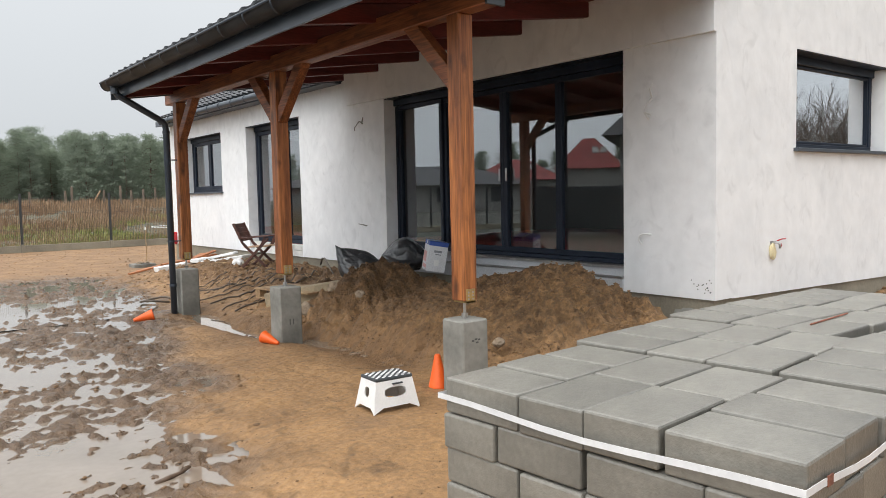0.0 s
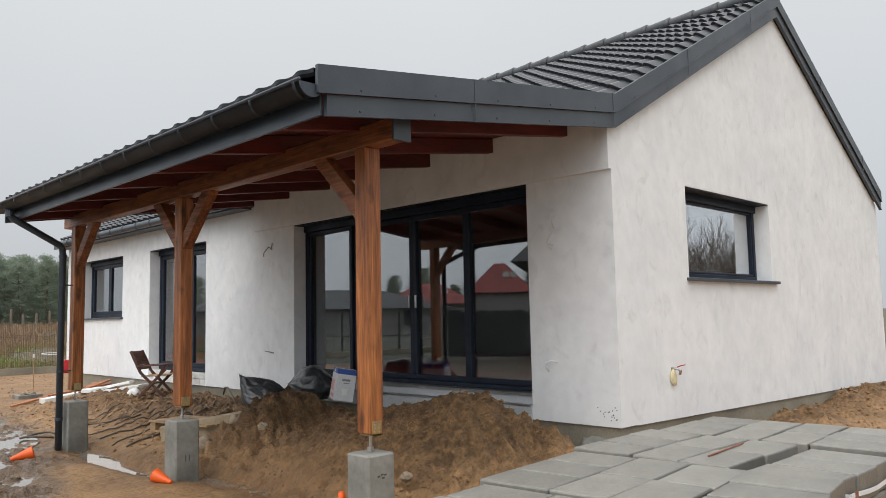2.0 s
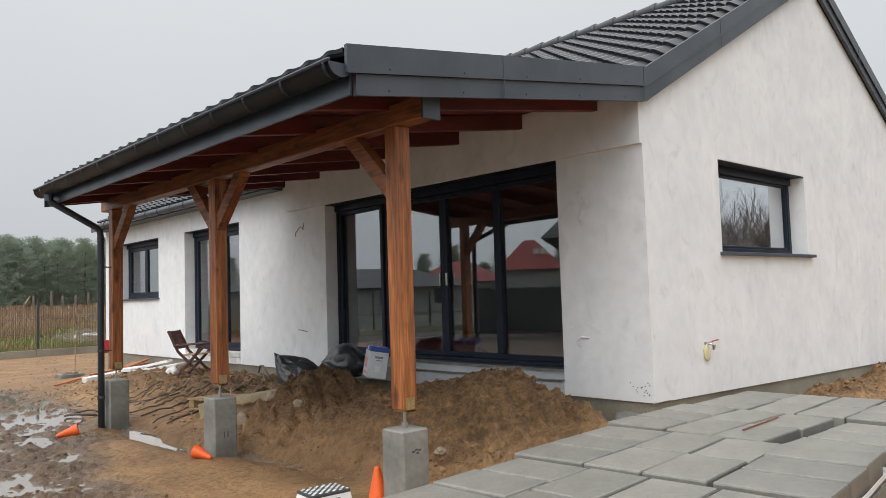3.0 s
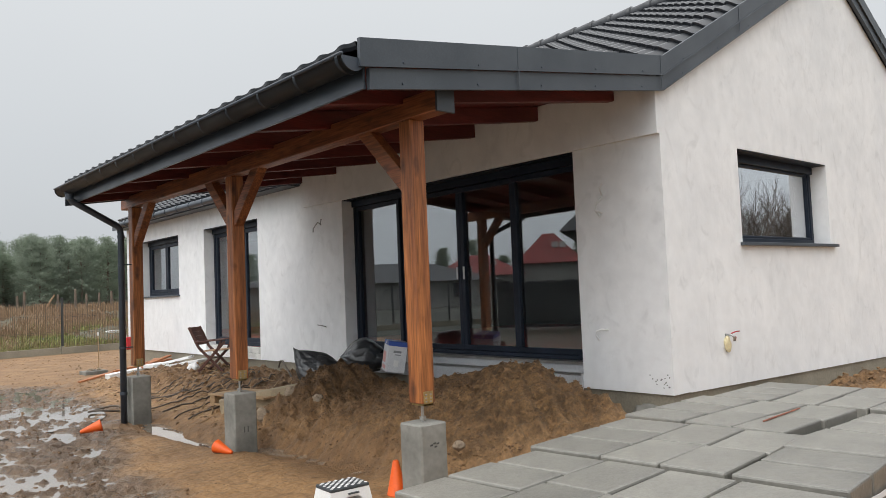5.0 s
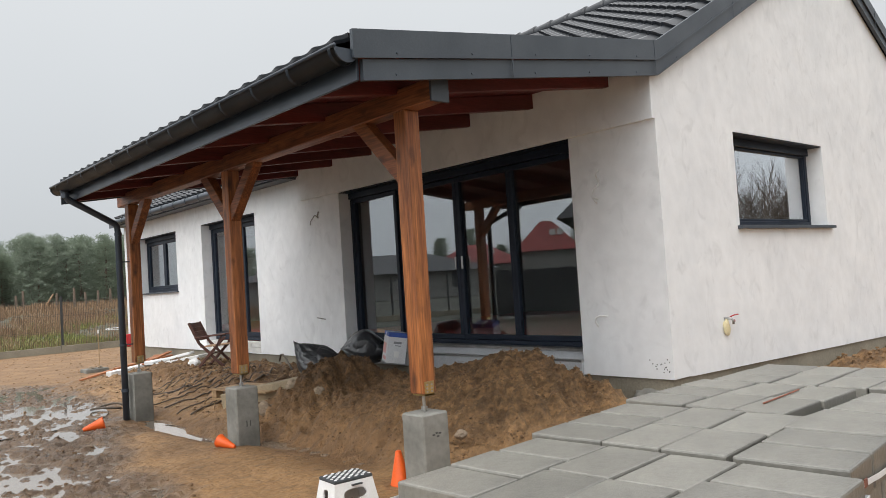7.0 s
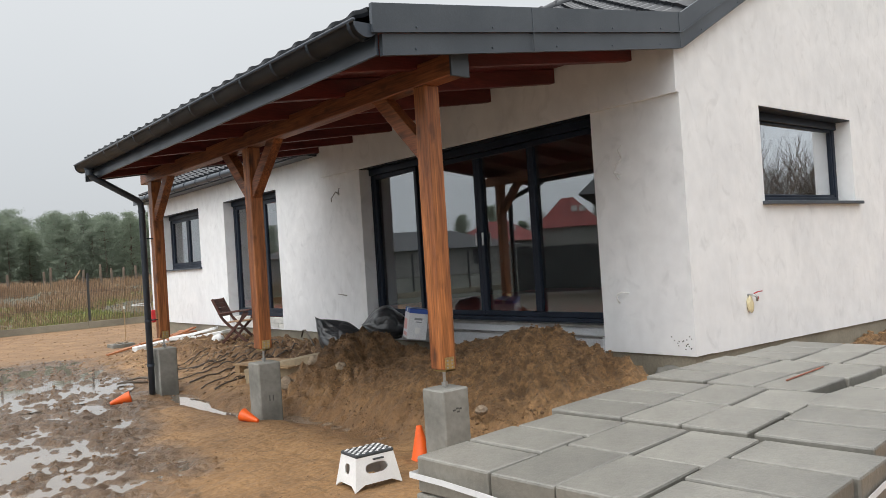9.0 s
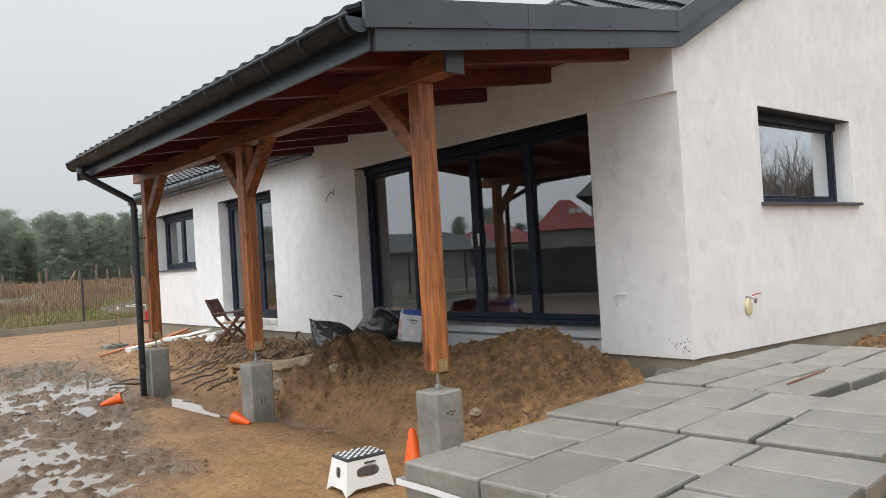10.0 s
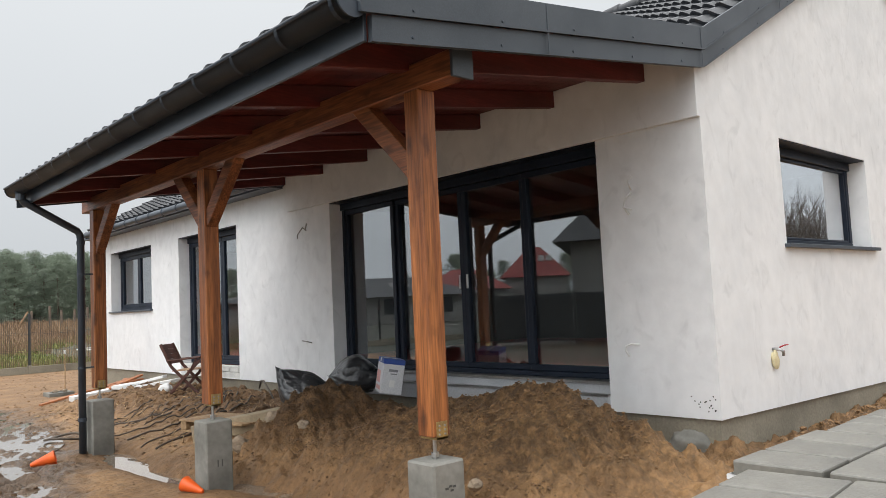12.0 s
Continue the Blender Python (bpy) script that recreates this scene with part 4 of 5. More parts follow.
for x, y, top, turn, seed, gap, slip in ((-4.80, -1.985, 0.905, 4, 3, 0.008, 0), (-4.058, -1.885, 0.911, 5, 7, 0.008, 0), (-3.12, -1.665, 0.885, -1, 5, 0.014, 0.07), (-2.33, -1.69, 0.872, 2, 8, 0.012, 0)):
    layers = 7 if top > 0.9 else 6
    st = block_stack(x, y, top, turn, layers, seed, gap, slip)
    depth = 1.115 + 3 * gap + 1.2 * slip
    strap(st, layers * BH - 0.060, depth)
    pallet_under(st, 0.728, depth, -0.12)
rod = mesh_object("steel_rod", tube(bmesh.new(), [(0, 0, 0), (0.40, 0.02, 0.002)], 0.004, 8), RUST)
rod.location, rod.rotation_euler = (-2.97, -2.30, 0.889), (0, 0, -0.01)
tagged(rod, "short rusty steel rod lying on the concrete blocks", "rod")


# ---- cones ----
def cone_mesh():
    bm = lathe(bmesh.new(), [(0.0001, 0.285), (0.022, 0.285), (0.026, 0.275), (0.085, 0.012), (0.092, 0.0), (0.086, 0.0), (0.08, 0.012), (0.02, 0.27), (0.0001, 0.27)], 28)
    return bm


def cone(m):
    ob = mesh_object("marker_cone", cone_mesh(), ORANGE, True)
    ob.matrix_world = m
    return tagged(ob, "small bright orange plastic marker cone on the sand", "cone", "marker cones")


def tipped(x, y, d, size):
    """A cone on its side, its tip pointing along d."""
    return Matrix.Translation((x, y, height(x, y) + 0.058 * size)) @ Vector(d).to_track_quat("Z", "Y").to_matrix().to_4x4() @ Matrix.Scale(size, 4) @ pose(0, 0, -0.12)


cone(pose(-2.74, 0.70, height(-2.74, 0.70) + 0.0, 2, -3, 0) @ Matrix.Scale(0.9, 4))
tagged(cone(tipped(-2.93, 3.30, (0.34, -0.90, -0.25), 0.74)), "orange plastic marker cone tipped over beside the trench")
tagged(cone(tipped(-3.36, 6.05, (-0.95, 0.30, -0.25), 0.87)), "orange plastic marker cone lying in the mud")

# ---- step stool ----
SX, SY = -3.36, 0.50
stool = thing("step_stool", "white folding plastic step stool with dotted dark top, on wet sand", "stool", at=(SX, SY, height(SX, SY)))
stool.rotation_euler = (0, 0, radians(-4))
DOTS = material("dark_grip", (0.035, 0.042, 0.045), (0.05, 0.055, 0.06), 30, 0.6)


def stool_panel(w_top, w_bot, h, holes):
    """A leg panel with a long hand hole and an arch at the foot, in x and z, 12 mm thick."""
    bm = bmesh.new()
    n = 24
    hole = [(0.30 * w_top * math.copysign(abs(math.cos(a)) ** 0.6, math.cos(a)), 0.60 * h + 0.155 * h * math.copysign(abs(math.sin(a)) ** 0.8, math.sin(a)))
            for a in [6.2832 * k / n for k in range(n)]]
    if not holes:
        hole = [(x * 0.55, z) for x, z in hole]
    outer = []
    for a in [6.2832 * k / n for k in range(n)]:
        c, s_ = math.cos(a), math.sin(a)
        k = 1 / max(abs(c), abs(s_))
        u, v = c * k, s_ * k
        z = h * (0.5 + 0.5 * v)
        half = w_bot / 2 + (w_top - w_bot) / 2 * (z / h)
        x = u * half
        if v < -0.99 and abs(u) < 0.7:
            z = 0.16 * h
        outer.append((x, z))
    for d in (-0.006, 0.006):
        a = [bm.verts.new((x, d, z)) for x, z in hole]
        b = [bm.verts.new((x, d, z)) for x, z in outer]
        for k in range(n):
            bm.faces.new((a[k], a[(k + 1) % n], b[(k + 1) % n], b[k]))
    vs = list(bm.verts)
    for o in (0, n):
        for k in range(n):
            bm.faces.new((vs[o + k], vs[o + (k + 1) % n], vs[2 * n + o + (k + 1) % n], vs[2 * n + o + k]))
    return bm


def lean_panel(bm, m):
    bmesh.ops.transform(bm, matrix=m, verts=bm.verts)
    return bm


H, TW, TD = 0.225, 0.30, 0.22
for sgn in (-1, 1):
    part("leg_panel", lean_panel(stool_panel(TW - 0.01, TW + 0.07, H, True), pose(0, sgn * (TD / 2 + 0.025), 0) @ pose(0, 0, 0, sgn * 9)), WHITE, stool)
    part("side_panel", lean_panel(stool_panel(TD - 0.02, TD + 0.05, H, False), pose(sgn * (TW / 2 + 0.03), 0, 0) @ pose(0, 0, 0, 0, 0, 90) @ pose(0, 0, 0, -sgn * 10)), WHITE, stool)
part("top", bx(-TW / 2, TW / 2, -TD / 2, TD / 2, H - 0.012, H + 0.014, 0.010, segments=3), DOTS, stool, "dark top with white dots")
bm = bmesh.new()
for i in range(11):
    for j in range(8):
        if (i + j) % 2 == 0:
            lathe(bm, [(0.0001, 0.0035), (0.0125, 0.003), (0.0135, 0)], 4, Matrix.Translation((-0.130 + 0.026 * i, -0.091 + 0.026 * j, H + 0.0135)))
part("dots", bm, WHITE, stool, "white rubber dots")
bm = bmesh.new()
box(bm, -0.03, 0.05, -TD / 2 - 0.030, -TD / 2 - 0.012, H - 0.034, H - 0.026)
part("print_bar", bm, DOTS, stool)

# ---- bags and box by the door ----
def bag(label, at, turn, seed, half, deep, left, right, peak, ear):
    """A slack film bag: its top runs from height left to height right over a hump, one corner is pulled out into a point,
    and sharp folds run from that corner over the body."""
    bm = bmesh.new()
    bmesh.ops.create_icosphere(bm, subdivisions=6, radius=1)
    ear = Vector(ear)
    toward = Vector((ear.x / half, 0, 0.75)).normalized()
    for v in bm.verts:
        d = v.co.normalized()
        f = (d.x + 1) / 2
        top = left + (right - left) * f + peak * math.sin(math.pi * min(max(f, 0), 1)) ** 2
        z = (max(d.z, -0.55) + 0.55) / 1.55
        p = Vector((d.x * half * (0.62 + 0.38 * min(1, z * 1.6)), d.y * deep, z * top))
        pull = max(0.0, d.dot(toward)) ** 5
        p = p.lerp(ear, min(1, pull))
        rel = Vector((p.x - ear.x, p.y - ear.y, p.z - ear.z))
        reach = rel.length
        ang = math.atan2(rel.y, rel.z + 0.4 * rel.x)
        wave = abs(((ang * 2.3 + 0.5 * noise.noise(p * 4 + Vector((seed, 0, 0)))) % 1.0) - 0.5) * 2
        fold = 0.017 * (wave - 0.5) * min(1, reach * 5) * max(0, 1 - reach * 1.1)
        q = p * 4.6 + Vector((0, seed, 0))
        cells = noise.voronoi(q)[0]
        crumple = -0.022 * (1 - min(1, (cells[1] - cells[0]) * 1.3)) + 0.05 * noise.noise(p * 3.2 + Vector((0, 0, seed)))
        cells = noise.voronoi(p * 17 + Vector((seed, 0, 0)))[0]
        crumple -= 0.0035 * (1 - min(1, (cells[1] - cells[0]) * 2))
        v.co = p + d * (fold + crumple) * (0.3 if z < 0.02 else 1)
    ob = mesh_object("rubbish_bag", bm, BLACKBAG, True)
    ob.matrix_world = pose(*at, 0, 0, turn)
    return tagged(ob, label, "bag", "rubbish bags by the door")


bag("slumped black plastic rubbish bag on the sand heap", (-0.74, 4.98, 0.30), -41, 2.0, 0.38, 0.29, 0.50, 0.38, 0.03, (-0.37, 0, 0.56))
bag("full black plastic rubbish bag against the patio door", (-0.42, 4.34, 0.50), -41, 7.0, 0.37, 0.29, 0.24, 0.32, 0.19, (-0.38, 0, 0.24))
BX, BY = -0.485, 3.68
carton = thing("cardboard_box", "white and blue printed cardboard box leaning on the heap", "box", at=(BX, BY, 0.545))
carton.matrix_basis = Matrix.Translation((BX, BY, 0.545)) @ Matrix.Rotation(radians(10), 4, Vector((0.66, 0.75, 0))) @ Matrix.Rotation(radians(-27), 4, "Z") @ Matrix.Diagonal((1.0, 1.0, 1.08, 1))
CARTON = material("white_carton", (0.66, 0.67, 0.69), (0.60, 0.61, 0.63), 4, 0.6)
BLUE = material("blue_print", (0.035, 0.09, 0.36), (0.03, 0.075, 0.30), 4, 0.5)
PINK = material("pink_print", (0.70, 0.33, 0.32), (0.66, 0.4, 0.38), 12, 0.6)
GREYPRINT = material("grey_print", (0.22, 0.23, 0.25), (0.28, 0.29, 0.3), 12, 0.6)
part("body", bx(-0.12, 0.12, -0.15, 0.15, 0, 0.30, 0.004), CARTON, carton)
part("lid", bx(-0.122, 0.122, -0.152, 0.152, 0.3005, 0.352, 0.004), BLUE, carton, "blue lid band")
part("tape", bx(-0.124, 0.124, -0.02, 0.02, 0.31, 0.3535, 0.001), STRAP, carton)
part("print_bar", bx(-0.05, 0.05, -0.153, -0.1503, 0.225, 0.25), GREYPRINT, carton)
part("print_bar", bx(-0.03, 0.045, -0.153, -0.1503, 0.198, 0.208), GREYPRINT, carton)
part("print_panel", bx(-0.03, 0.03, -0.153, -0.1503, 0.07, 0.14), WHITE, carton)
part("side_print", bx(-0.1225, -0.1203, -0.11, 0.10, 0.03, 0.07), PINK, carton)
part("side_print", bx(-0.1225, -0.1203, -0.06, 0.12, 0.10, 0.22), PINK, carton)

# ---- folding chair ----
DARKWOOD = material("dark_stained_wood", (0.10, 0.035, 0.022), (0.06, 0.022, 0.015), 4, 0.5, 30, 0.25, 0.15, 40)
SEATWOOD = material("worn_seat_wood", (0.45, 0.29, 0.17), (0.34, 0.20, 0.11), 4, 0.6, 30, 0.2, 0.15, 40)
CX, CY = -0.62, 8.55
chair = thing("folding_chair", "dark-stained folding wooden armchair on the soil by the wall", "chair", at=(CX, CY, height(CX, CY) + 0.0))
chair.rotation_euler, chair.scale = (0, 0, radians(-48)), (0.92, 0.92, 0.92)
for y in (-0.25, 0.25):
    for name, p, q in (("leg", (-0.27, y, 0.01), (0.30, y, 0.60)), ("leg", (0.27, y * 0.9, 0.01), (-0.22, y * 0.9, 0.50))):
        bm = bmesh.new()
        bar(bm, p, q, 0.025, 0.05, 0.004)
        part(name, bm, DARKWOOD, chair)
    bm = bmesh.new()
    bar(bm, (-0.22, y * 0.9, 0.50), (-0.40, y * 0.9, 0.88), 0.025, 0.05, 0.004)
    part("back_post", bm, DARKWOOD, chair)
    bm = bmesh.new()
    bar(bm, (-0.28, y * 1.04, 0.60), (0.32, y * 1.04, 0.64), 0.055, 0.025, 0.006)
    part("armrest", bm, DARKWOOD, chair)
    bm = bmesh.new()
    bar(bm, (0.12, y, 0.40), (0.24, y, 0.63), 0.025, 0.035, 0.004)
    part("arm_support", bm, DARKWOOD, chair)
for k in range(6):
    part("seat_slat", bx(-0.20 + 0.078 * k, -0.13 + 0.078 * k, -0.235, 0.235, 0.415 + 0.004 * k, 0.433 + 0.004 * k, 0.003), SEATWOOD, chair, "worn pale seat slat" if k == 0 else "")
for k in range(4):
    bm = bmesh.new()
    x, z = -0.255 - 0.041 * k, 0.585 + 0.083 * k
    bar(bm, (x, -0.225, z), (x, 0.225, z), 0.016, 0.088, 0.003, up=(-0.42, 0, 0.9))
    part("back_slat", bm, DARKWOOD, chair)
for x, z in ((-0.2, 0.08), (0.2, 0.08), (0.0, 0.29)):
    bm = bmesh.new()
    bar(bm, (x, -0.24, z), (x, 0.24, z), 0.02, 0.02, 0.003)
    part("stretcher", bm, DARKWOOD, chair)

# ---- broken pallet, board and boulder at the foot of the heap ----
SLABBY = material("rubble_concrete", (0.33, 0.26, 0.17), (0.24, 0.19, 0.13), 4, 0.9)
pal = thing("wooden_pallet", "raw wooden pallet end half buried in soil", "pallet", at=(-1.72, 5.02, 0.05))
pal.rotation_euler = (0, 0, radians(12))
for y in (0.02, 0.34, 0.66):
    part("pallet_block", bx(-0.10, 0.02, y, y + 0.10, 0.12, 0.215, 0.005), WOODRAW, pal)
part("bottom_board", bx(-0.10, 0.0, 0.0, 0.76, 0.098, 0.119, 0.003), WOODRAW, pal)
for k in range(4):
    part("deck_board", bx(-0.11 + 0.15 * k, 0.02 + 0.15 * k, -0.35, 0.78, 0.2155, 0.238, 0.003), WOODRAW, pal)
part("rubble_block", bx(-0.12, 0.05, 0.10, 0.55, -0.12, 0.097, 0.02), SLABBY, pal)
SLAB = material("pale_cement_board", (0.40, 0.32, 0.21), (0.30, 0.24, 0.16), 3, 0.85, 50, 0.12, 0.2, 40)
bm = bmesh.new()
box(bm, -0.75, 0.70, -0.17, 0.17, -0.10, 0.10, 0.012)
slab_ob = mesh_object("concrete_slab", bm, SLAB)
slab_ob.matrix_world = look((-1.46, 4.84, 0.27), (-0.98, 4.16, 0.41)) @ pose(0, 0, 0, -90, 0, 0) @ pose(0, 0, 0, 0, 0, 90)
tagged(slab_ob, "pale beige slab lying on the pallet and heap", "slab")
rockm = material("rough_boulder", (0.34, 0.26, 0.18), (0.24, 0.19, 0.14), 5, 0.9, 40, 0.2, 0.4, 20)


def boulder(x, y, z, r, seed, label):
    bm = bmesh.new()
    bmesh.ops.create_icosphere(bm, subdivisions=3, radius=r)
    for v in bm.verts:
        v.co *= 1 + 0.35 * noise.noise(v.co * (1.6 / r) + Vector((seed, 0, 0)))
        v.co.z *= 0.75
    ob = mesh_object("boulder", bm, rockm)
    ob.location = (x, y, z)
    return tagged(ob, label, "stone", "stones round the heap")


boulder(-2.05, 4.15, 0.16, 0.12, 1, "rough brown stone at the foot of the heap")
boulder(-1.72, 4.02, height(-1.72, 4.02), 0.09, 4, "pale stone stuck in the heap's side")
boulder(-1.62, 3.62, height(-1.62, 3.62), 0.07, 6, "small pale stone stuck in the heap")
boulder(-2.05, 0.75, 0.25, 0.05, 8, "small dark stone on the heap's face")

# ---- planks, foam boards, cables ----
ORANGEWOOD = material("orange_plank", (0.42, 0.16, 0.06), (0.28, 0.10, 0.045), 3, 0.6, 20, 0.25, 0.15, 30)
FOAM = material("white_foam", (0.78, 0.78, 0.77), (0.70, 0.70, 0.69), 5, 0.85, 120, 0.06, 0.2, 140)


def laid(name, label, cat, group, p, q, w, h, mat, bevel=0.003):
    bm = bmesh.new()
    p, q = Vector(p), Vector(q)
    mid = (p + q) / 2
    bar(bm, p - mid, q - mid, w, h, bevel)
    ob = mesh_object(name, bm, mat)
    ob.location = mid
    return tagged(ob, label, cat, group)


def gz(x, y, dz):
    return (x, y, height(x, y) + dz)


for p, q in ((gz(-1.95, 11.75, 0.03), (-0.12, 12.10, 0.36)), (gz(-1.70, 12.05, 0.03), (-0.30, 12.35, 0.28)), (gz(-1.05, 11.35, 0.06), (-0.10, 11.95, 0.40)),
             (gz(-0.95, 11.10, 0.05), (-0.25, 12.30, 0.33)), (gz(-1.35, 11.60, 0.08), (-0.15, 11.75, 0.34))):
    laid("plank", "orange-brown wooden plank in a loose pile by the wall", "plank", "plank pile", p, q, 0.10, 0.03, ORANGEWOOD)
for p, q, w, h in ((gz(-1.62, 11.10, 0.05), gz(-0.62, 11.28, 0.06), 0.2, 0.10), (gz(-0.95, 10.85, 0.07), gz(-0.55, 11.05, 0.10), 0.24, 0.07),
                   (gz(-0.72, 10.85, 0.06), gz(-0.12, 10.15, 0.09), 0.55, 0.05), (gz(-0.60, 11.15, 0.12), gz(-0.15, 10.70, 0.16), 0.26, 0.05)):
    laid("foam_board", "white polystyrene insulation board lying on soil", "foam board", "foam offcuts", p, q, w, h, FOAM, 0.006)
# drain frame with stones, thin stake and a white pipe bend by the fence
drain = thing("drain_cover", "dark wet concrete drain frame with stones on it", "drain", at=(-1.05, 13.9, height(-1.05, 13.9)))
for x0, x1, y0, y1 in ((-0.3, 0.3, -0.22, -0.12), (-0.3, 0.3, 0.12, 0.22), (-0.3, -0.2, -0.119, 0.119), (0.2, 0.3, -0.119, 0.119)):
    part("frame_bar", bx(x0 * 0.8, x1 * 0.8, y0, y1, -0.05, 0.08, 0.008), CONCRETE, drain)
part("lid", bx(-0.159, 0.159, -0.119, 0.119, -0.05, 0.06, 0.006), GUTTER, drain)
boulder(-1.12, 13.88, height(-1.05, 13.9) + 0.09, 0.06, 14, "dark stone lying on the drain cover")
boulder(-0.92, 13.94, height(-1.05, 13.9) + 0.09, 0.05, 17, "dark stone lying on the drain cover")
stake = thing("garden_stake", "thin wooden stake with a white tip in the sand", "stake", at=(-0.62, 15.0, height(-0.62, 15.0)))
part("shaft", tube(bmesh.new(), [(0, 0, -0.1), (0.005, 0, 0.45), (0, 0.005, 0.80)], 0.011, 8), WOODRAW, stake)
part("tip", tube(bmesh.new(), [(0, 0.005, 0.801), (0, 0.005, 0.88)], 0.020, 8), WHITE, stake, "white painted tip")
bend = [(2.22 + 0.36 * math.cos(a), 22.5 + 0.3 * math.sin(a), 0.62 + 0.02 * math.sin(a)) for a in [0.5 + 0.28 * k for k in range(18)]]
bend = [(2.60, 22.7, height(2.6, 22.7) - 0.1), (2.57, 22.68, 0.4)] + bend
tagged(mesh_object("white_pipe", tube(bmesh.new(), bend, 0.016, 8), WHITE, True), "loop of white plastic pipe in the grass behind the fence", "pipe")
boulder(-0.85, 8.95, height(-0.85, 8.95) + 0.06, 0.11, 11, "broken lump of white polystyrene").data.materials[0] = FOAM
CABLE = material("black_hose", (0.075, 0.060, 0.048), (0.11, 0.085, 0.063), 8, 0.6, 60, 0.2, 0.05, 90)


def cable(label, pts, r=0.014, mat=None):
    full = []
    for (x0, y0), (x1, y1) in zip(pts, pts[1:]):
        for k in range(8):
            f = k / 8
            x, y = x0 + f * (x1 - x0), y0 + f * (y1 - y0)
            x += 0.02 * noise.noise((x * 1.5, y * 1.5, r * 900))
            full.append((x, y, height(x, y) + r + 0.008))
    ob = mesh_object("cable", tube(bmesh.new(), full, r, 8), mat or CABLE, True)
    return tagged(ob, label, "cable", "cables on the bank")


for k in range(4):
    cable("dark muddy cable pipe lying on the soil bank", [(-2.35, 6.9 - 0.45 * k), (-1.8, 6.75 - 0.35 * k), (-1.1, 6.9 - 0.25 * k), (-0.5, 7.4 - 0.3 * k)], 0.009 + 0.002 * (k % 2))
cable("dark muddy cable pipe lying on the soil bank", [(-2.3, 7.8), (-1.6, 7.4), (-1.0, 7.7), (-0.4, 7.3)], 0.010)
rnd = random.Random(21)
for k in range(9):
    x, y = rnd.uniform(-2.4, -1.7), rnd.uniform(5.6, 8.6)
    dx, dy = rnd.uniform(0.7, 1.3), rnd.uniform(0.1, 1.3)
    cable("thin muddy cable running over the soil bank", [(x, y), (x + dx * 0.5, y + dy * 0.35), (x + dx, y + dy)], rnd.choice((0.007, 0.009, 0.012)))
bm = bmesh.new()
for k in range(260):
    x, y, a = rnd.uniform(-2.5, -0.2), rnd.uniform(5.0, 10.8), rnd.uniform(0, 3.14)
    n = rnd.uniform(0.04, 0.16)
    p, q = (x, y), (x + n * math.cos(a), y + n * math.sin(a))
    tube(bm, [(*p, height(*p) + 0.012), (*q, height(*q) + rnd.uniform(0.01, 0.04))], rnd.uniform(0.003, 0.008), 5)
tagged(mesh_object("twigs", bm, WOODRAW), "broken twigs and wood splinters on the soil bank", "debris", kind="stuff")
bm = bmesh.new()
tube(bm, [(-0.50, 6.15, height(-0.5, 6.15) - 0.02), (-0.40, 6.45, height(-0.40, 6.45) + 0.06), (-0.32, 6.75, height(-0.32, 6.75) + 0.16), (-0.25, 6.95, height(-0.25, 6.95) + 0.17), (-0.2, 7.1, height(-0.2, 7.1) + 0.10)], 0.014, 10)
tagged(mesh_object("drain_hose", bm, CABLE, True), "short black hose curving out of the soil by the plinth", "hose")
bm = bmesh.new()
ring = [(-2.75 + 0.22 * math.cos(a), 7.55 + 0.20 * math.sin(a), 0.02 + 0.02 * math.sin(2 * a)) for a in [0.3 * k for k in range(19)]]
tube(bm, ring, 0.015, 8)
tagged(mesh_object("hose_loop", bm, CABLE, True), "loop of dark hose lying in mud beside the pillar", "hose")
# stick in the sand
bm = bmesh.new()
tube(bm, [(0, 0, 0.02), (0.07, 0.03, 0.035), (0.13, 0.09, 0.03), (0.19, 0.12, 0.05)], lambda f: 0.016 - 0.006 * f, 8)
tube(bm, [(0.13, 0.09, 0.03), (0.15, 0.13, 0.05)], lambda f: 0.009 - 0.005 * f, 6)
st = mesh_object("stick", bm, material("wet_bark", (0.10, 0.06, 0.035), (0.06, 0.035, 0.02), 12, 0.6), True)
st.location, st.rotation_euler = (-5.06, 0.24, height(-5.06, 0.24)), (0, 0, radians(-15))
tagged(st, "broken wet stick lying on the sand", "stick")

# mortar squeezed out at the plinth's corner
bm = bmesh.new()
bmesh.ops.create_icosphere(bm, subdivisions=4, radius=1)
for v in bm.verts:
    v.co *= 1 + 0.30 * noise.noise(v.co * 1.7 + Vector((3, 1, 0))) + 0.10 * noise.noise(v.co * 6)
    v.co = Vector((v.co.x * 0.07, v.co.y * 0.22, v.co.z * 0.15))
mortar = mesh_object("mortar_lump", bm, CONCRETE, True)
mortar.location = (0.01, 0.30, 0.20)
tagged(mortar, "grey mortar squeezed out against the damp plinth", "mortar")

# ---- fittings on the walls ----
BRICKW = material("white_block_masonry", (0.62, 0.61, 0.58), (0.52, 0.51, 0.49), 6, 0.9)
for j in range(2):
    for i in range(7 + j):
        part("masonry_block", bx(0.05, 0.20, max(8.061, 8.07 + 0.31 * i - 0.15 * j), min(10.318, 8.372 + 0.31 * i - 0.15 * j), 0.464 + 0.098 * j, 0.556 + 0.098 * j, 0.004), BRICKW, house)
FOAMY = material("yellow_foam", (0.74, 0.66, 0.42), (0.66, 0.57, 0.35), 15, 0.8, 60, 0.1, 0.3, 60)
RED = material("red_handle", (0.45, 0.015, 0.02), (0.4, 0.012, 0.018), 5, 0.4)
tap = thing("garden_tap", "outdoor tap with red handle packed in yellow foam", "tap", at=(1.0, -0.001, 0.895))
bm = bmesh.new()
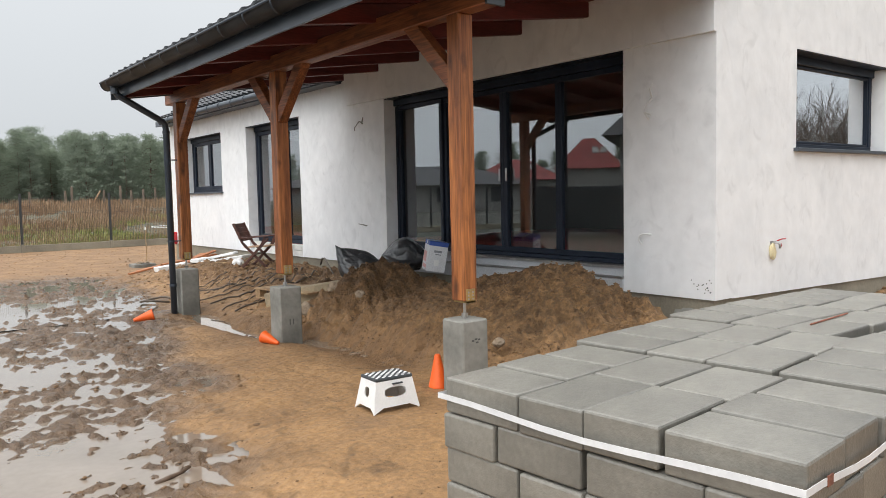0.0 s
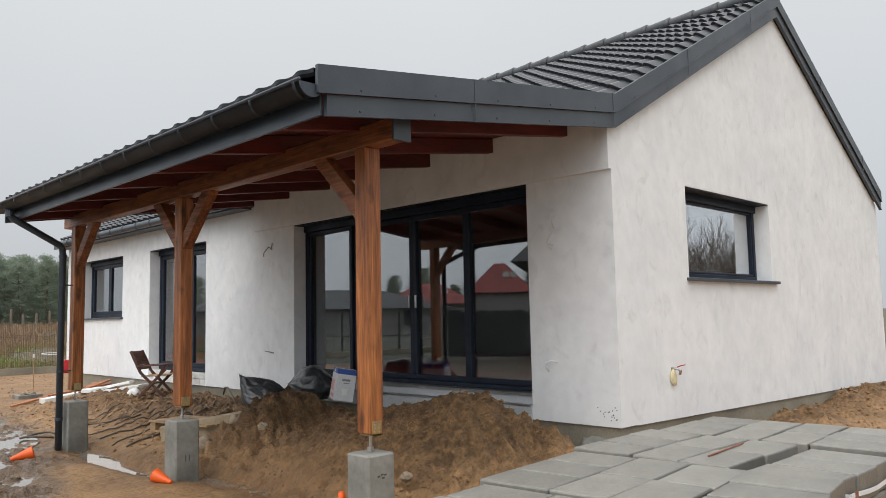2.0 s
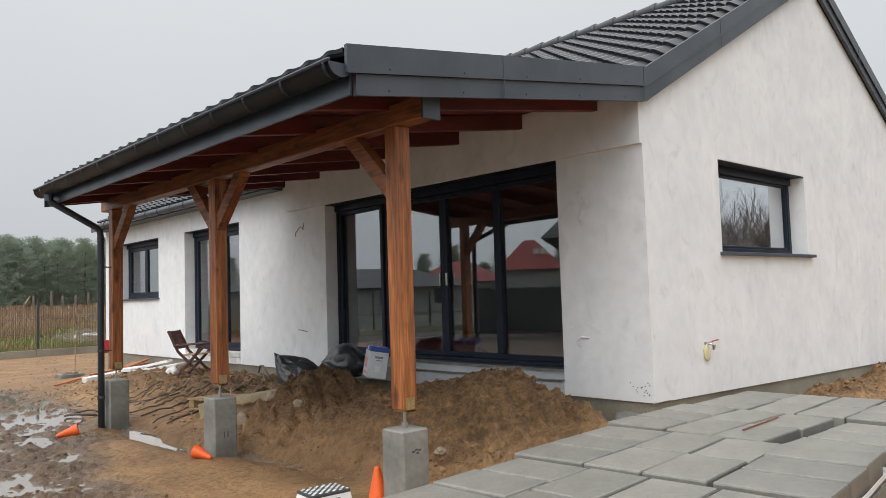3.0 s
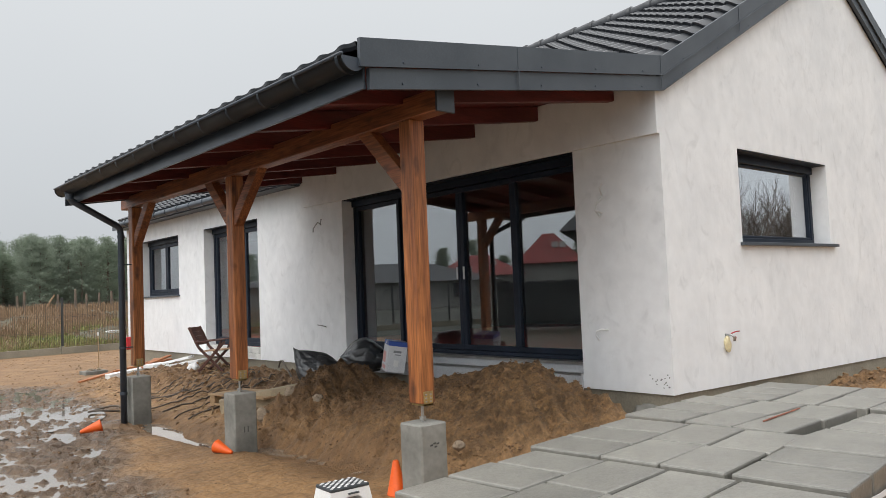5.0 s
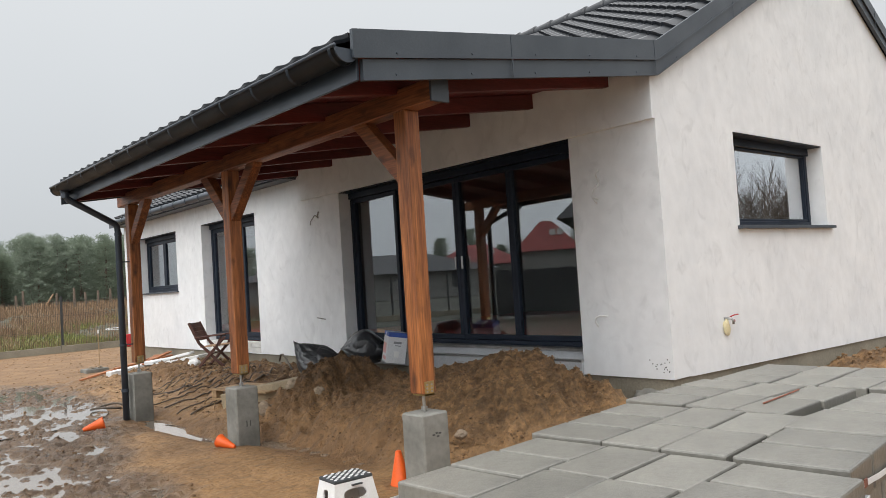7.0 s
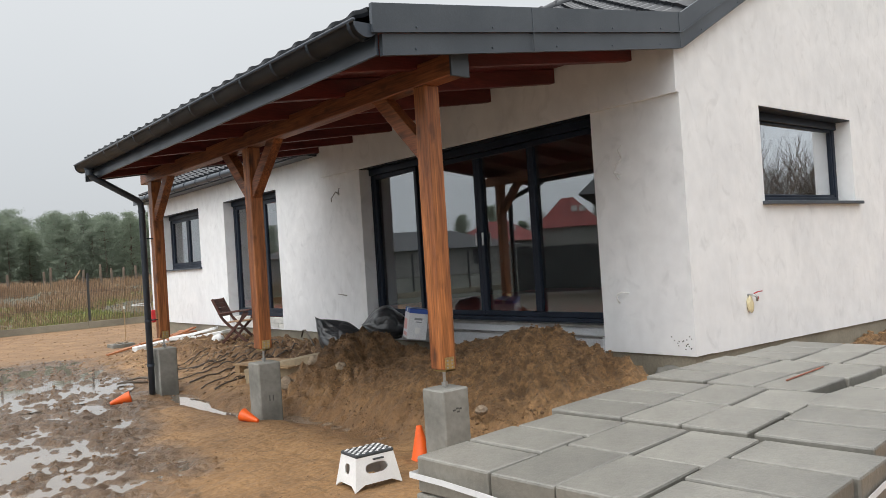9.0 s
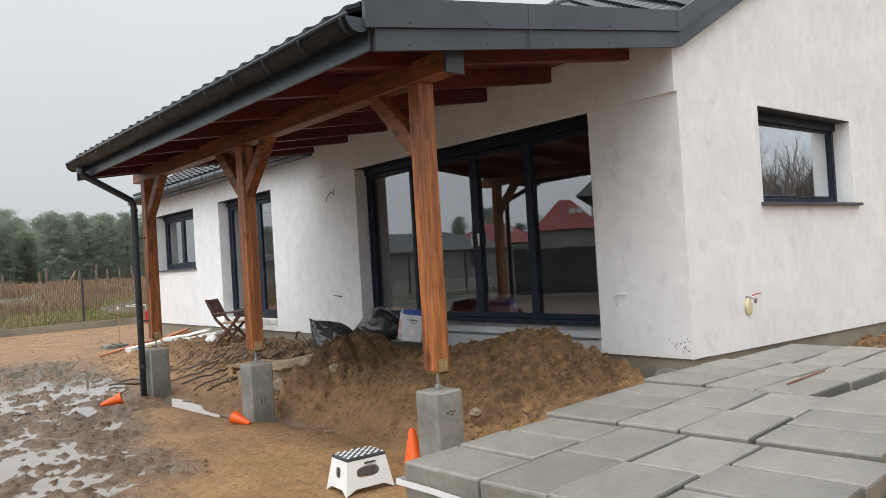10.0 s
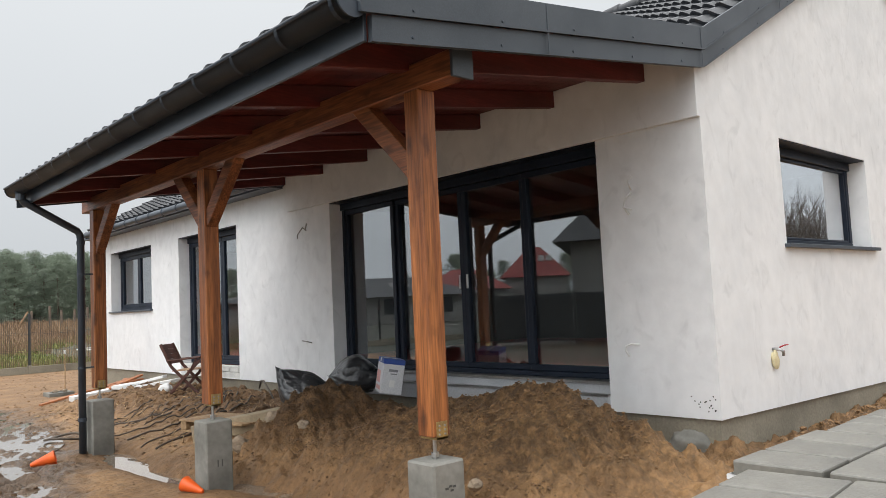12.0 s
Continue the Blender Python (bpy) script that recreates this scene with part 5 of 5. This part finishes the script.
bmesh.ops.create_icosphere(bm, subdivisions=3, radius=0.055)
for v in bm.verts:
    v.co *= 1 + 0.3 * noise.noise(v.co * 25)
    v.co = Vector((v.co.x * 0.8, v.co.y * 0.55 - 0.02, v.co.z * 1.5 - 0.03))
part("foam", bm, FOAMY, tap, "yellow expanding foam lump", True)
part("spout", tube(bmesh.new(), [(0, 0, 0.06), (0, -0.07, 0.06), (0.01, -0.09, 0.04), (0.01, -0.09, 0.0)], 0.013, 10), STEEL, tap, "", True)
part("valve_handle", lathe(bmesh.new(), [(0.0001, 0), (0.016, 0), (0.018, 0.012), (0.0001, 0.014)], 8, pose(0.05, -0.07, 0.03, 90)), RED, tap, "red valve handle")
part("lever", tube(bmesh.new(), [(0.01, -0.06, 0.075), (0.06, -0.08, 0.09), (0.13, -0.085, 0.092)], 0.006, 8), RED, tap, "", True)


GREYWIRE = material("grey_cable", (0.30, 0.29, 0.28), (0.24, 0.23, 0.22), 5, 0.5)


def wires(at, label, ends, mat=None):
    bm = bmesh.new()
    for pts in ends:
        tube(bm, [Vector(p) for p in pts], 0.009, 6)
    ob = mesh_object("wire_stub", bm, mat or WHITE, True)
    ob.location = at
    return tagged(ob, label, "wire", "bare wires on the facade")


wires((0, 0.70, 2.40), "loose white cable ends hanging from the facade", [[(0, 0, 0.0), (-0.05, 0.03, -0.05), (-0.06, 0.05, -0.13), (-0.05, 0.0, -0.2)],
      [(0, 0, 0.02), (-0.03, 0.01, 0.1), (-0.03, -0.03, 0.14)], [(-0.06, 0.05, -0.13), (-0.06, -0.03, -0.16)]])
wires((0, 0.72, 1.03), "white cable loop sticking out of the facade", [[(0, -0.01, 0.03), (-0.05, 0.04, 0.04), (-0.06, 0.09, 0.02), (-0.06, 0.1, -0.02), (-0.05, 0.07, -0.07)]])
wires((0, 6.0, 2.62), "loose cable ends on the facade", [[(0, 0, 0), (-0.05, 0.02, 0.04), (-0.06, 0.14, -0.05), (-0.05, 0.16, -0.1)], [(-0.02, 0, 0.0), (-0.06, -0.1, 0.08)]], GREYWIRE)
wires((0, 5.95, 1.05), "short cable end on the facade", [[(0, 0, 0), (-0.05, 0.05, 0.02), (-0.06, 0.15, 0.03)]], GREYWIRE)
HOLE = material("chipped_dark", (0.03, 0.03, 0.03), (0.02, 0.02, 0.02), 9, 0.9)
rnd = random.Random(12)
bm = bmesh.new()
for k in range(17):
    y, z = 0.03 + abs(rnd.gauss(0.05, 0.07)), 0.565 + rnd.gauss(0, 0.045)
    y, z = min(max(y, 0.02), 0.5), max(z, 0.49)
    lathe(bm, [(0.0001, 0.0015), (rnd.uniform(0.002, 0.006), 0.001), (0.0065, 0)], 7, Matrix.Translation((0, y, z)) @ pose(0, 0, 0, 0, -90))
tagged(part("chips", bm, HOLE, house, "dark chips in the plaster near the corner"), kind="stuff")

tagged(mesh_object("rebar_stake", tube(bmesh.new(), [(9.0, -0.5, 0.0), (8.98, -0.52, 1.05)], 0.009, 8), RUST), "rusty steel bar stuck upright in the soil", "stake")
red_valve = mesh_object("gas_valve_box", bx(-0.06, 0.06, -0.06, 0.06, 0, 0.30, 0.02), RED)
red_valve.location = (-0.12, 14.4, 0.45)
tagged(red_valve, "small red valve fitted on the far end of the wall", "valve")

# ---- fence and field ----
FENCEY = 21.4
fence = thing("mesh_fence", "graphite wire panel fence on a concrete base", "fence", at=(0, FENCEY, 0))
fence.rotation_euler = (0, 0, radians(2))
WIRE = material("graphite_wire", (0.03, 0.033, 0.036), (0.04, 0.043, 0.046), 8, 0.5)
post_xs = [-17.4 + 2.52 * k for k in range(16)]
for x in post_xs:
    part("fence_post", bx(x - 0.03, x + 0.03, -0.03, 0.03, 0.0, 1.80, 0.004), WIRE, fence)
    part("base_board", bx(x + 0.05, x + 2.47, -0.03, 0.03, -0.2, 0.27, 0.005), PLINTH, fence)
    part("base_holder", bx(x - 0.049, x + 0.049, -0.06, 0.06, -0.2, 0.30, 0.005), PLINTH, fence)
    bm = bmesh.new()
    for k in range(49):
        xx = x + 0.05 + 0.05 * k
        box(bm, xx - 0.0025, xx + 0.0025, -0.003, 0.003, 0.17, 1.70)
    for z in (0.2, 0.7, 0.75, 1.2, 1.25, 1.66):
        box(bm, x + 0.03, x + 2.49, -0.006, -0.001, z - 0.0025, z + 0.0025)
    part("wire_panel", bm, WIRE, fence)

DRY = material("dry_grass", (0.33, 0.225, 0.135), (0.21, 0.125, 0.075), 0.35, 0.9, 9, 0.3, 0)
GREEN = material("winter_grass", (0.15, 0.19, 0.05), (0.27, 0.25, 0.09), 0.6, 0.9, 9, 0.3, 0)


def blades(name, label, n, seed, x0, x1, y0, y1, h0, h1, width, mat, patch):
    rs = np.random.RandomState(seed)
    x, y = rs.uniform(x0, x1, n), y0 + (y1 - y0) * rs.uniform(0, 1, n) ** 1.6
    keep = np.array([noise.noise((a * 0.35, b * 0.22, patch)) > -0.12 for a, b in zip(x, y)])
    x, y = x[keep], y[keep]
    n = len(x)
    tall = np.array([0.75 + 0.5 * noise.noise((a * 0.6, b * 0.4, 4.0)) for a, b in zip(x, y)])
    h = rs.uniform(h0, h1, n) * tall
    far = 1 + (y - y0) * 0.05
    a, bend = rs.uniform(0, 6.28, n), rs.uniform(0.1, 0.9, n) * h
    w = width * far * rs.uniform(0.6, 1.4, n)
    dx, dy = np.cos(a), np.sin(a)
    z = np.array([0.05 + rise(p, q) for p, q in zip(x, y)])
    v = np.empty((n, 5, 3))
    v[:, 0] = np.stack([x - w, y, z], 1)
    v[:, 1] = np.stack([x + w, y, z], 1)
    v[:, 2] = np.stack([x + w * 0.7 + dx * bend * 0.3, y + dy * bend * 0.3, z + h * 0.6], 1)
    v[:, 3] = np.stack([x - w * 0.7 + dx * bend * 0.3, y + dy * bend * 0.3, z + h * 0.6], 1)
    v[:, 4] = np.stack([x + dx * bend, y + dy * bend, z + h], 1)
    fs = []
    for k in range(n):
        o = 5 * k
        fs += [(o, o + 1, o + 2, o + 3), (o + 3, o + 2, o + 4)]
    me = bpy.data.meshes.new(name)
    me.from_pydata(v.reshape(-1, 3).tolist(), [], fs)
    me.materials.append(mat)
    return tagged(new(name, me), label, "grass", kind="stuff")


blades("dry_grass", "tall tan winter grass in the field behind the fence", 52000, 1, -14, 20, 31, 72, 0.30, 0.90, 0.007, DRY, 1.0)
blades("dry_grass", "sparse tan stalks right behind the fence", 5000, 4, -9, 9, 21.8, 32, 0.2, 0.75, 0.005, DRY, 6.0)
blades("green_grass", "low green winter grass behind the fence", 42000, 2, -12, 12, 21.7, 40, 0.10, 0.34, 0.009, GREEN, 2.0)
POLE = material("weathered_post", (0.20, 0.15, 0.11), (0.13, 0.10, 0.08), 5, 0.9)
rnd = random.Random(5)
row = [(-9.4 + 2.6 * k + rnd.uniform(-0.4, 0.4), rnd.uniform(1.4, 1.75)) for k in range(6)]
row += [(6.25, 1.5), (6.66, 1.8), (8.75, 1.5), (10.1, 1.85), (10.8, 1.5), (11.6, 1.55), (12.5, 1.65)]
for x, h in row:
    y = 56 + rnd.uniform(-0.3, 0.3)
    bm = lathe(bmesh.new(), [(0.0001, 0), (0.10, 0), (0.085, h), (0.0001, h + 0.02)], 8)
    ob = mesh_object("field_post", bm, POLE)
    ob.location = (x, y, 0.9)
    ob.rotation_euler = (rnd.uniform(-0.03, 0.03), rnd.uniform(-0.04, 0.04), 0)
    tagged(ob, "weathered round wooden post in the far field", "post", "field posts")
laid("leaning_pole", "pale wooden pole leaning against a far fence post", "pole", "", (7.75, 55.8, 1.1), (8.6, 56.0, 2.4), 0.08, 0.08, SEATWOOD)

# ---- pines ----
# needle and translucent colours lightened to stand for mist over the wood
NEEDLE = material("misted_pine_needles", (0.27, 0.315, 0.25), (0.185, 0.22, 0.175), 0.6, 0.8, 3, 0.3, 0, spread=0.2)
nt = NEEDLE.node_tree
leaf_mix, leaf_tr = nt.nodes.new("ShaderNodeMixShader"), nt.nodes.new("ShaderNodeBsdfTranslucent")
leaf_tr.inputs[0].default_value = (0.27, 0.32, 0.23, 1)
leaf_mix.inputs[0].default_value = 0.5
nt.links.new(nt.nodes["Principled BSDF"].outputs[0], leaf_mix.inputs[1])
nt.links.new(leaf_tr.outputs[0], leaf_mix.inputs[2])
nt.links.new(leaf_mix.outputs[0], nt.nodes["Material Output"].inputs[0])
BARK = material("pine_bark", (0.16, 0.10, 0.07), (0.09, 0.065, 0.05), 2, 0.9, 12, 0.3, 0)


def pine(seed, h, width):
    rs = random.Random(seed)
    tree = thing("pine_tree", "dense dark green pine at the edge of the wood", "tree", "pines behind the field")
    bm = bmesh.new()
    tube(bm, [(0, 0, -0.2), (0.05, 0.03, h * 0.4), (-0.05, 0.0, h * 0.75), (0, 0.02, h * 0.97)], lambda f: 0.15 * (1 - 0.9 * f), 8)
    limbs = []
    for k in range(64):
        f = (k + rs.random()) / 64 * 0.94 + 0.04
        a = k * 2.4 + rs.uniform(-0.5, 0.5)
        r = width * (1.04 - f) ** 0.5 * rs.uniform(0.7, 1.1)
        z = h * f
        tip = Vector((r * math.cos(a), r * math.sin(a), z + 0.22 * r))
        limbs.append((Vector((0, 0, z)), tip))
        tube(bm, [(0, 0, z), tip * 0.5 + Vector((0, 0, z * 0.5 - 0.05)), tip], lambda g: 0.035 * (1 - 0.8 * g), 4, False)
    part("trunk", bm, BARK, tree)
    vs, fs = [], []
    for p, q in limbs:
        for k in range(6):
            c = p.lerp(q, 0.3 + 0.75 * (k + rs.random()) / 6) + Vector((rs.gauss(0, 0.16), rs.gauss(0, 0.16), rs.gauss(0.05, 0.12)))
            for t in range(26):   # a flat tuft of short needles
                e = c + Vector((rs.gauss(0, 0.30), rs.gauss(0, 0.30), rs.gauss(0, 0.12)))
                d = Vector((rs.uniform(-1, 1), rs.uniform(-1, 1), rs.uniform(0.0, 1))).normalized()
                w = d.orthogonal().normalized() * rs.uniform(0.03, 0.05)
                o = len(vs)
                vs += [e - w, e + w, e + d * rs.uniform(0.14, 0.26)]
                fs.append((o, o + 1, o + 2))
    me = bpy.data.meshes.new("crown")
    me.from_pydata([tuple(v) for v in vs], [], fs)
    me.materials.append(NEEDLE)
    crown = new("crown", me)
    crown.parent = tree
    return tree


kinds_ = [pine(1, 8.3, 2.3), pine(2, 9.0, 2.6), pine(3, 7.2, 2.3), pine(4, 8.5, 2.8)]
rnd = random.Random(9)
spots = []
for row in range(5):
    for k in range(25):
        spots.append((0 + 1.75 * k + rnd.uniform(-0.8, 0.8), 82 + 3.6 * row + rnd.uniform(-1.8, 1.8) - 0.10 * k, rnd.uniform(0.66, 0.93) + 0.035 * row))
for k, (x, y, sc) in enumerate(spots):
    m = Matrix.Translation((x, y, 1.15)) @ Matrix.Rotation(rnd.uniform(0, 6.28), 4, "Z")
    if k < 4:
        kinds_[k].matrix_basis = m
        kinds_[k].scale = (sc, sc, sc)
    else:
        src = kinds_[rnd.randrange(4)]
        ob = copy_thing(src, m)
        ob.scale = (sc, sc, sc)

# ---- behind the viewer: what the panes mirror ----
for k in range(14):
    ob = copy_thing(kinds_[k % 4], Matrix.Translation((-66 + 2.2 * k + rnd.uniform(-1, 1), 52 + 2.6 * k + rnd.uniform(-2, 2), 0)) @ Matrix.Rotation(rnd.uniform(0, 6), 4, "Z"))
    ob.scale = [rnd.uniform(0.6, 0.95)] * 3
REDROOF = material("red_tile_roof", (0.26, 0.045, 0.04), (0.17, 0.035, 0.032), 1.5, 0.7, 12, 0.15, 0.1, 20)
DARKROOF = material("dark_tile_roof", (0.045, 0.047, 0.052), (0.03, 0.032, 0.036), 1.5, 0.6, 12, 0.15, 0.1, 20)
PALEWALL = material("grey_render", (0.34, 0.335, 0.32), (0.27, 0.265, 0.25), 1, 0.9)
DARKPANE = material("dark_pane", (0.03, 0.035, 0.04), (0.02, 0.025, 0.03), 1, 0.15)


def neighbour(at, turn, lx, ly, eave, rise, roofmat, label):
    """A hipped house with a roof, windows and roof lights."""
    h = thing("neighbour_house", label, "house", "neighbouring houses", at=at)
    h.rotation_euler = (0, 0, radians(turn))
    part("wall", bx(-lx / 2, lx / 2, -ly / 2, ly / 2, -0.3, eave), PALEWALL, h)
    bm = bmesh.new()
    e, r = 0.6, (lx - ly) / 2 * 0.6 + 0.5
    low = [bm.verts.new(p) for p in ((-lx / 2 - e, -ly / 2 - e, eave), (lx / 2 + e, -ly / 2 - e, eave), (lx / 2 + e, ly / 2 + e, eave), (-lx / 2 - e, ly / 2 + e, eave))]
    a, b = bm.verts.new((-r, 0, eave + rise)), bm.verts.new((r, 0, eave + rise))
    for f in ((low[0], low[1], b, a), (low[2], low[3], a, b), (low[1], low[2], b), (low[3], low[0], a), tuple(low)):
        bm.faces.new(f)
    roof_ = part("roof", bm, roofmat, h)
    k = rise / (ly / 2 + e)
    for x in (-1.6, -0.7):
        for s_ in (-1, 1):
            bm = bmesh.new()
            box(bm, x - 0.35, x + 0.35, -0.5, 0.5, 0, 0.06, 0.01, pose(0, s_ * ly * 0.25, eave + k * (ly / 2 + e - ly * 0.25) + 0.03, -s_ * math.degrees(math.atan(k))))
            part("roof_light", bm, PALEWALL, roof_)
    for x in (-0.3 * lx, 0.0, 0.3 * lx):
        for s_ in (-1, 1):
            part("window", bx(x - 0.6, x + 0.6, s_ * (ly / 2 + 0.01) - 0.02, s_ * (ly / 2 + 0.01) + 0.02, 0.9, 2.2), DARKPANE, h)
    return h


neighbour((-54.7, 59.8, 0), 43, 6.6, 6.0, 4.2, 3.5, REDROOF, "neighbouring house with red hipped roof and grey walls")
neighbour((-42.9, 58.2, 0), 38, 8.5, 6.5, 2.9, 2.2, REDROOF, "low neighbouring house with red hipped roof and grey walls")
neighbour((-20.3, 14.3, 0), 50, 9.4, 9, 3.5, 5.0, DARKROOF, "neighbouring house with steep dark roof and grey walls")
neighbour((-31.0, 55.0, 0), 20, 16, 8, 2.4, 1.8, DARKROOF, "low neighbouring house with dark roof in the distance")
yard = thing("slat_fence", "black slatted metal garden fence across the lawn", "fence", at=(-12.84, 14.04, 0))
yard.rotation_euler = (0, 0, radians(54.8))
for k in range(5):
    x0 = -12 + 3 * k
    part("fence_post", bx(x0 - 0.04, x0 + 0.04, -0.04, 0.04, 0, 1.75), WIRE, yard)
    part("rail", bx(x0 + 0.041, x0 + 2.959, -0.03, -0.012, 0.3, 0.36), WIRE, yard)
    part("rail", bx(x0 + 0.041, x0 + 2.959, -0.03, -0.012, 1.5, 1.56), WIRE, yard)
    for j in range(18):
        part("slat", bx(x0 + 0.06 + 0.16 * j, x0 + 0.213 + 0.16 * j, -0.011, 0.011, 0.1, 1.7), WIRE, yard)
ob = mesh_object("lane", bx(-60, 60, -1.2, 1.2, 0, 0.09), CONCRETE)
ob.location, ob.rotation_euler = (-26, 38, 0.03), (0, 0, radians(35))
tagged(ob, "pale concrete lane across the lawn", "road", kind="structure")

TWIG = material("bare_twigs", (0.11, 0.085, 0.065), (0.07, 0.055, 0.045), 3, 0.9)


def shrub(seed, h):
    rs = random.Random(seed)
    bm = bmesh.new()

    def grow(p, d, length, r, level):
        q = p + d * length
        tube(bm, [p, p.lerp(q, 0.5) + Vector((rs.gauss(0, 0.03), rs.gauss(0, 0.03), 0)) * length, q], lambda f: r * (1 - 0.4 * f), 4, False)
        if level:
            for _ in range(3):
                grow(p.lerp(q, rs.uniform(0.45, 1)), (d + Vector((rs.gauss(0, 0.35), rs.gauss(0, 0.35), rs.uniform(0, 0.35)))).normalized(), length * rs.uniform(0.55, 0.8), r * 0.55, level - 1)

    for _ in range(7):
        grow(Vector((rs.uniform(-0.3, 0.3), rs.uniform(-0.3, 0.3), 0)), Vector((rs.gauss(0, 0.3), rs.gauss(0, 0.3), 1)).normalized(), h * 0.38, 0.035, 4)
    me = bpy.data.meshes.new("bare_shrub")
    bm.to_mesh(me)
    bm.free()
    me.materials.append(TWIG)
    return tagged(new("bare_shrub", me), "leafless shrub with thin upright twigs", "shrub", "bare shrubs by the plot edge")


a, b = shrub(1, 5.6), shrub(2, 4.9)
rnd = random.Random(3)
a.location, b.location = (17.0, -9.0, 0), (19.0, -7.0, 0)
for k in range(12):
    src = (a, b)[k % 2]
    copy_thing(src, Matrix.Translation((14.5 + 0.9 * k + rnd.uniform(-0.6, 0.6), -10.5 + 0.55 * k + rnd.uniform(-0.8, 0.8), 0)) @ Matrix.Rotation(rnd.uniform(0, 6), 4, "Z"))

# ---- roof tiles above the gable, one by one ----
bm = tile_mesh(bmesh.new(), Matrix(), 1, 1, 1.7)
tile_me = bpy.data.meshes.new("roof_tile")
bm.to_mesh(tile_me)
bm.free()
tile_me.materials.append(TILE)
frame_m = slope_frame(start, -0.04, TILE_Z + SLOPE * start, SLOPE)
for c in range(main_courses):
    for k in range(NEAR):
        ob = new("roof_tile", tile_me)
        ob.parent = roof
        ob.matrix_basis = frame_m @ Matrix.Translation((k * WAVE, c * COURSE, 0))
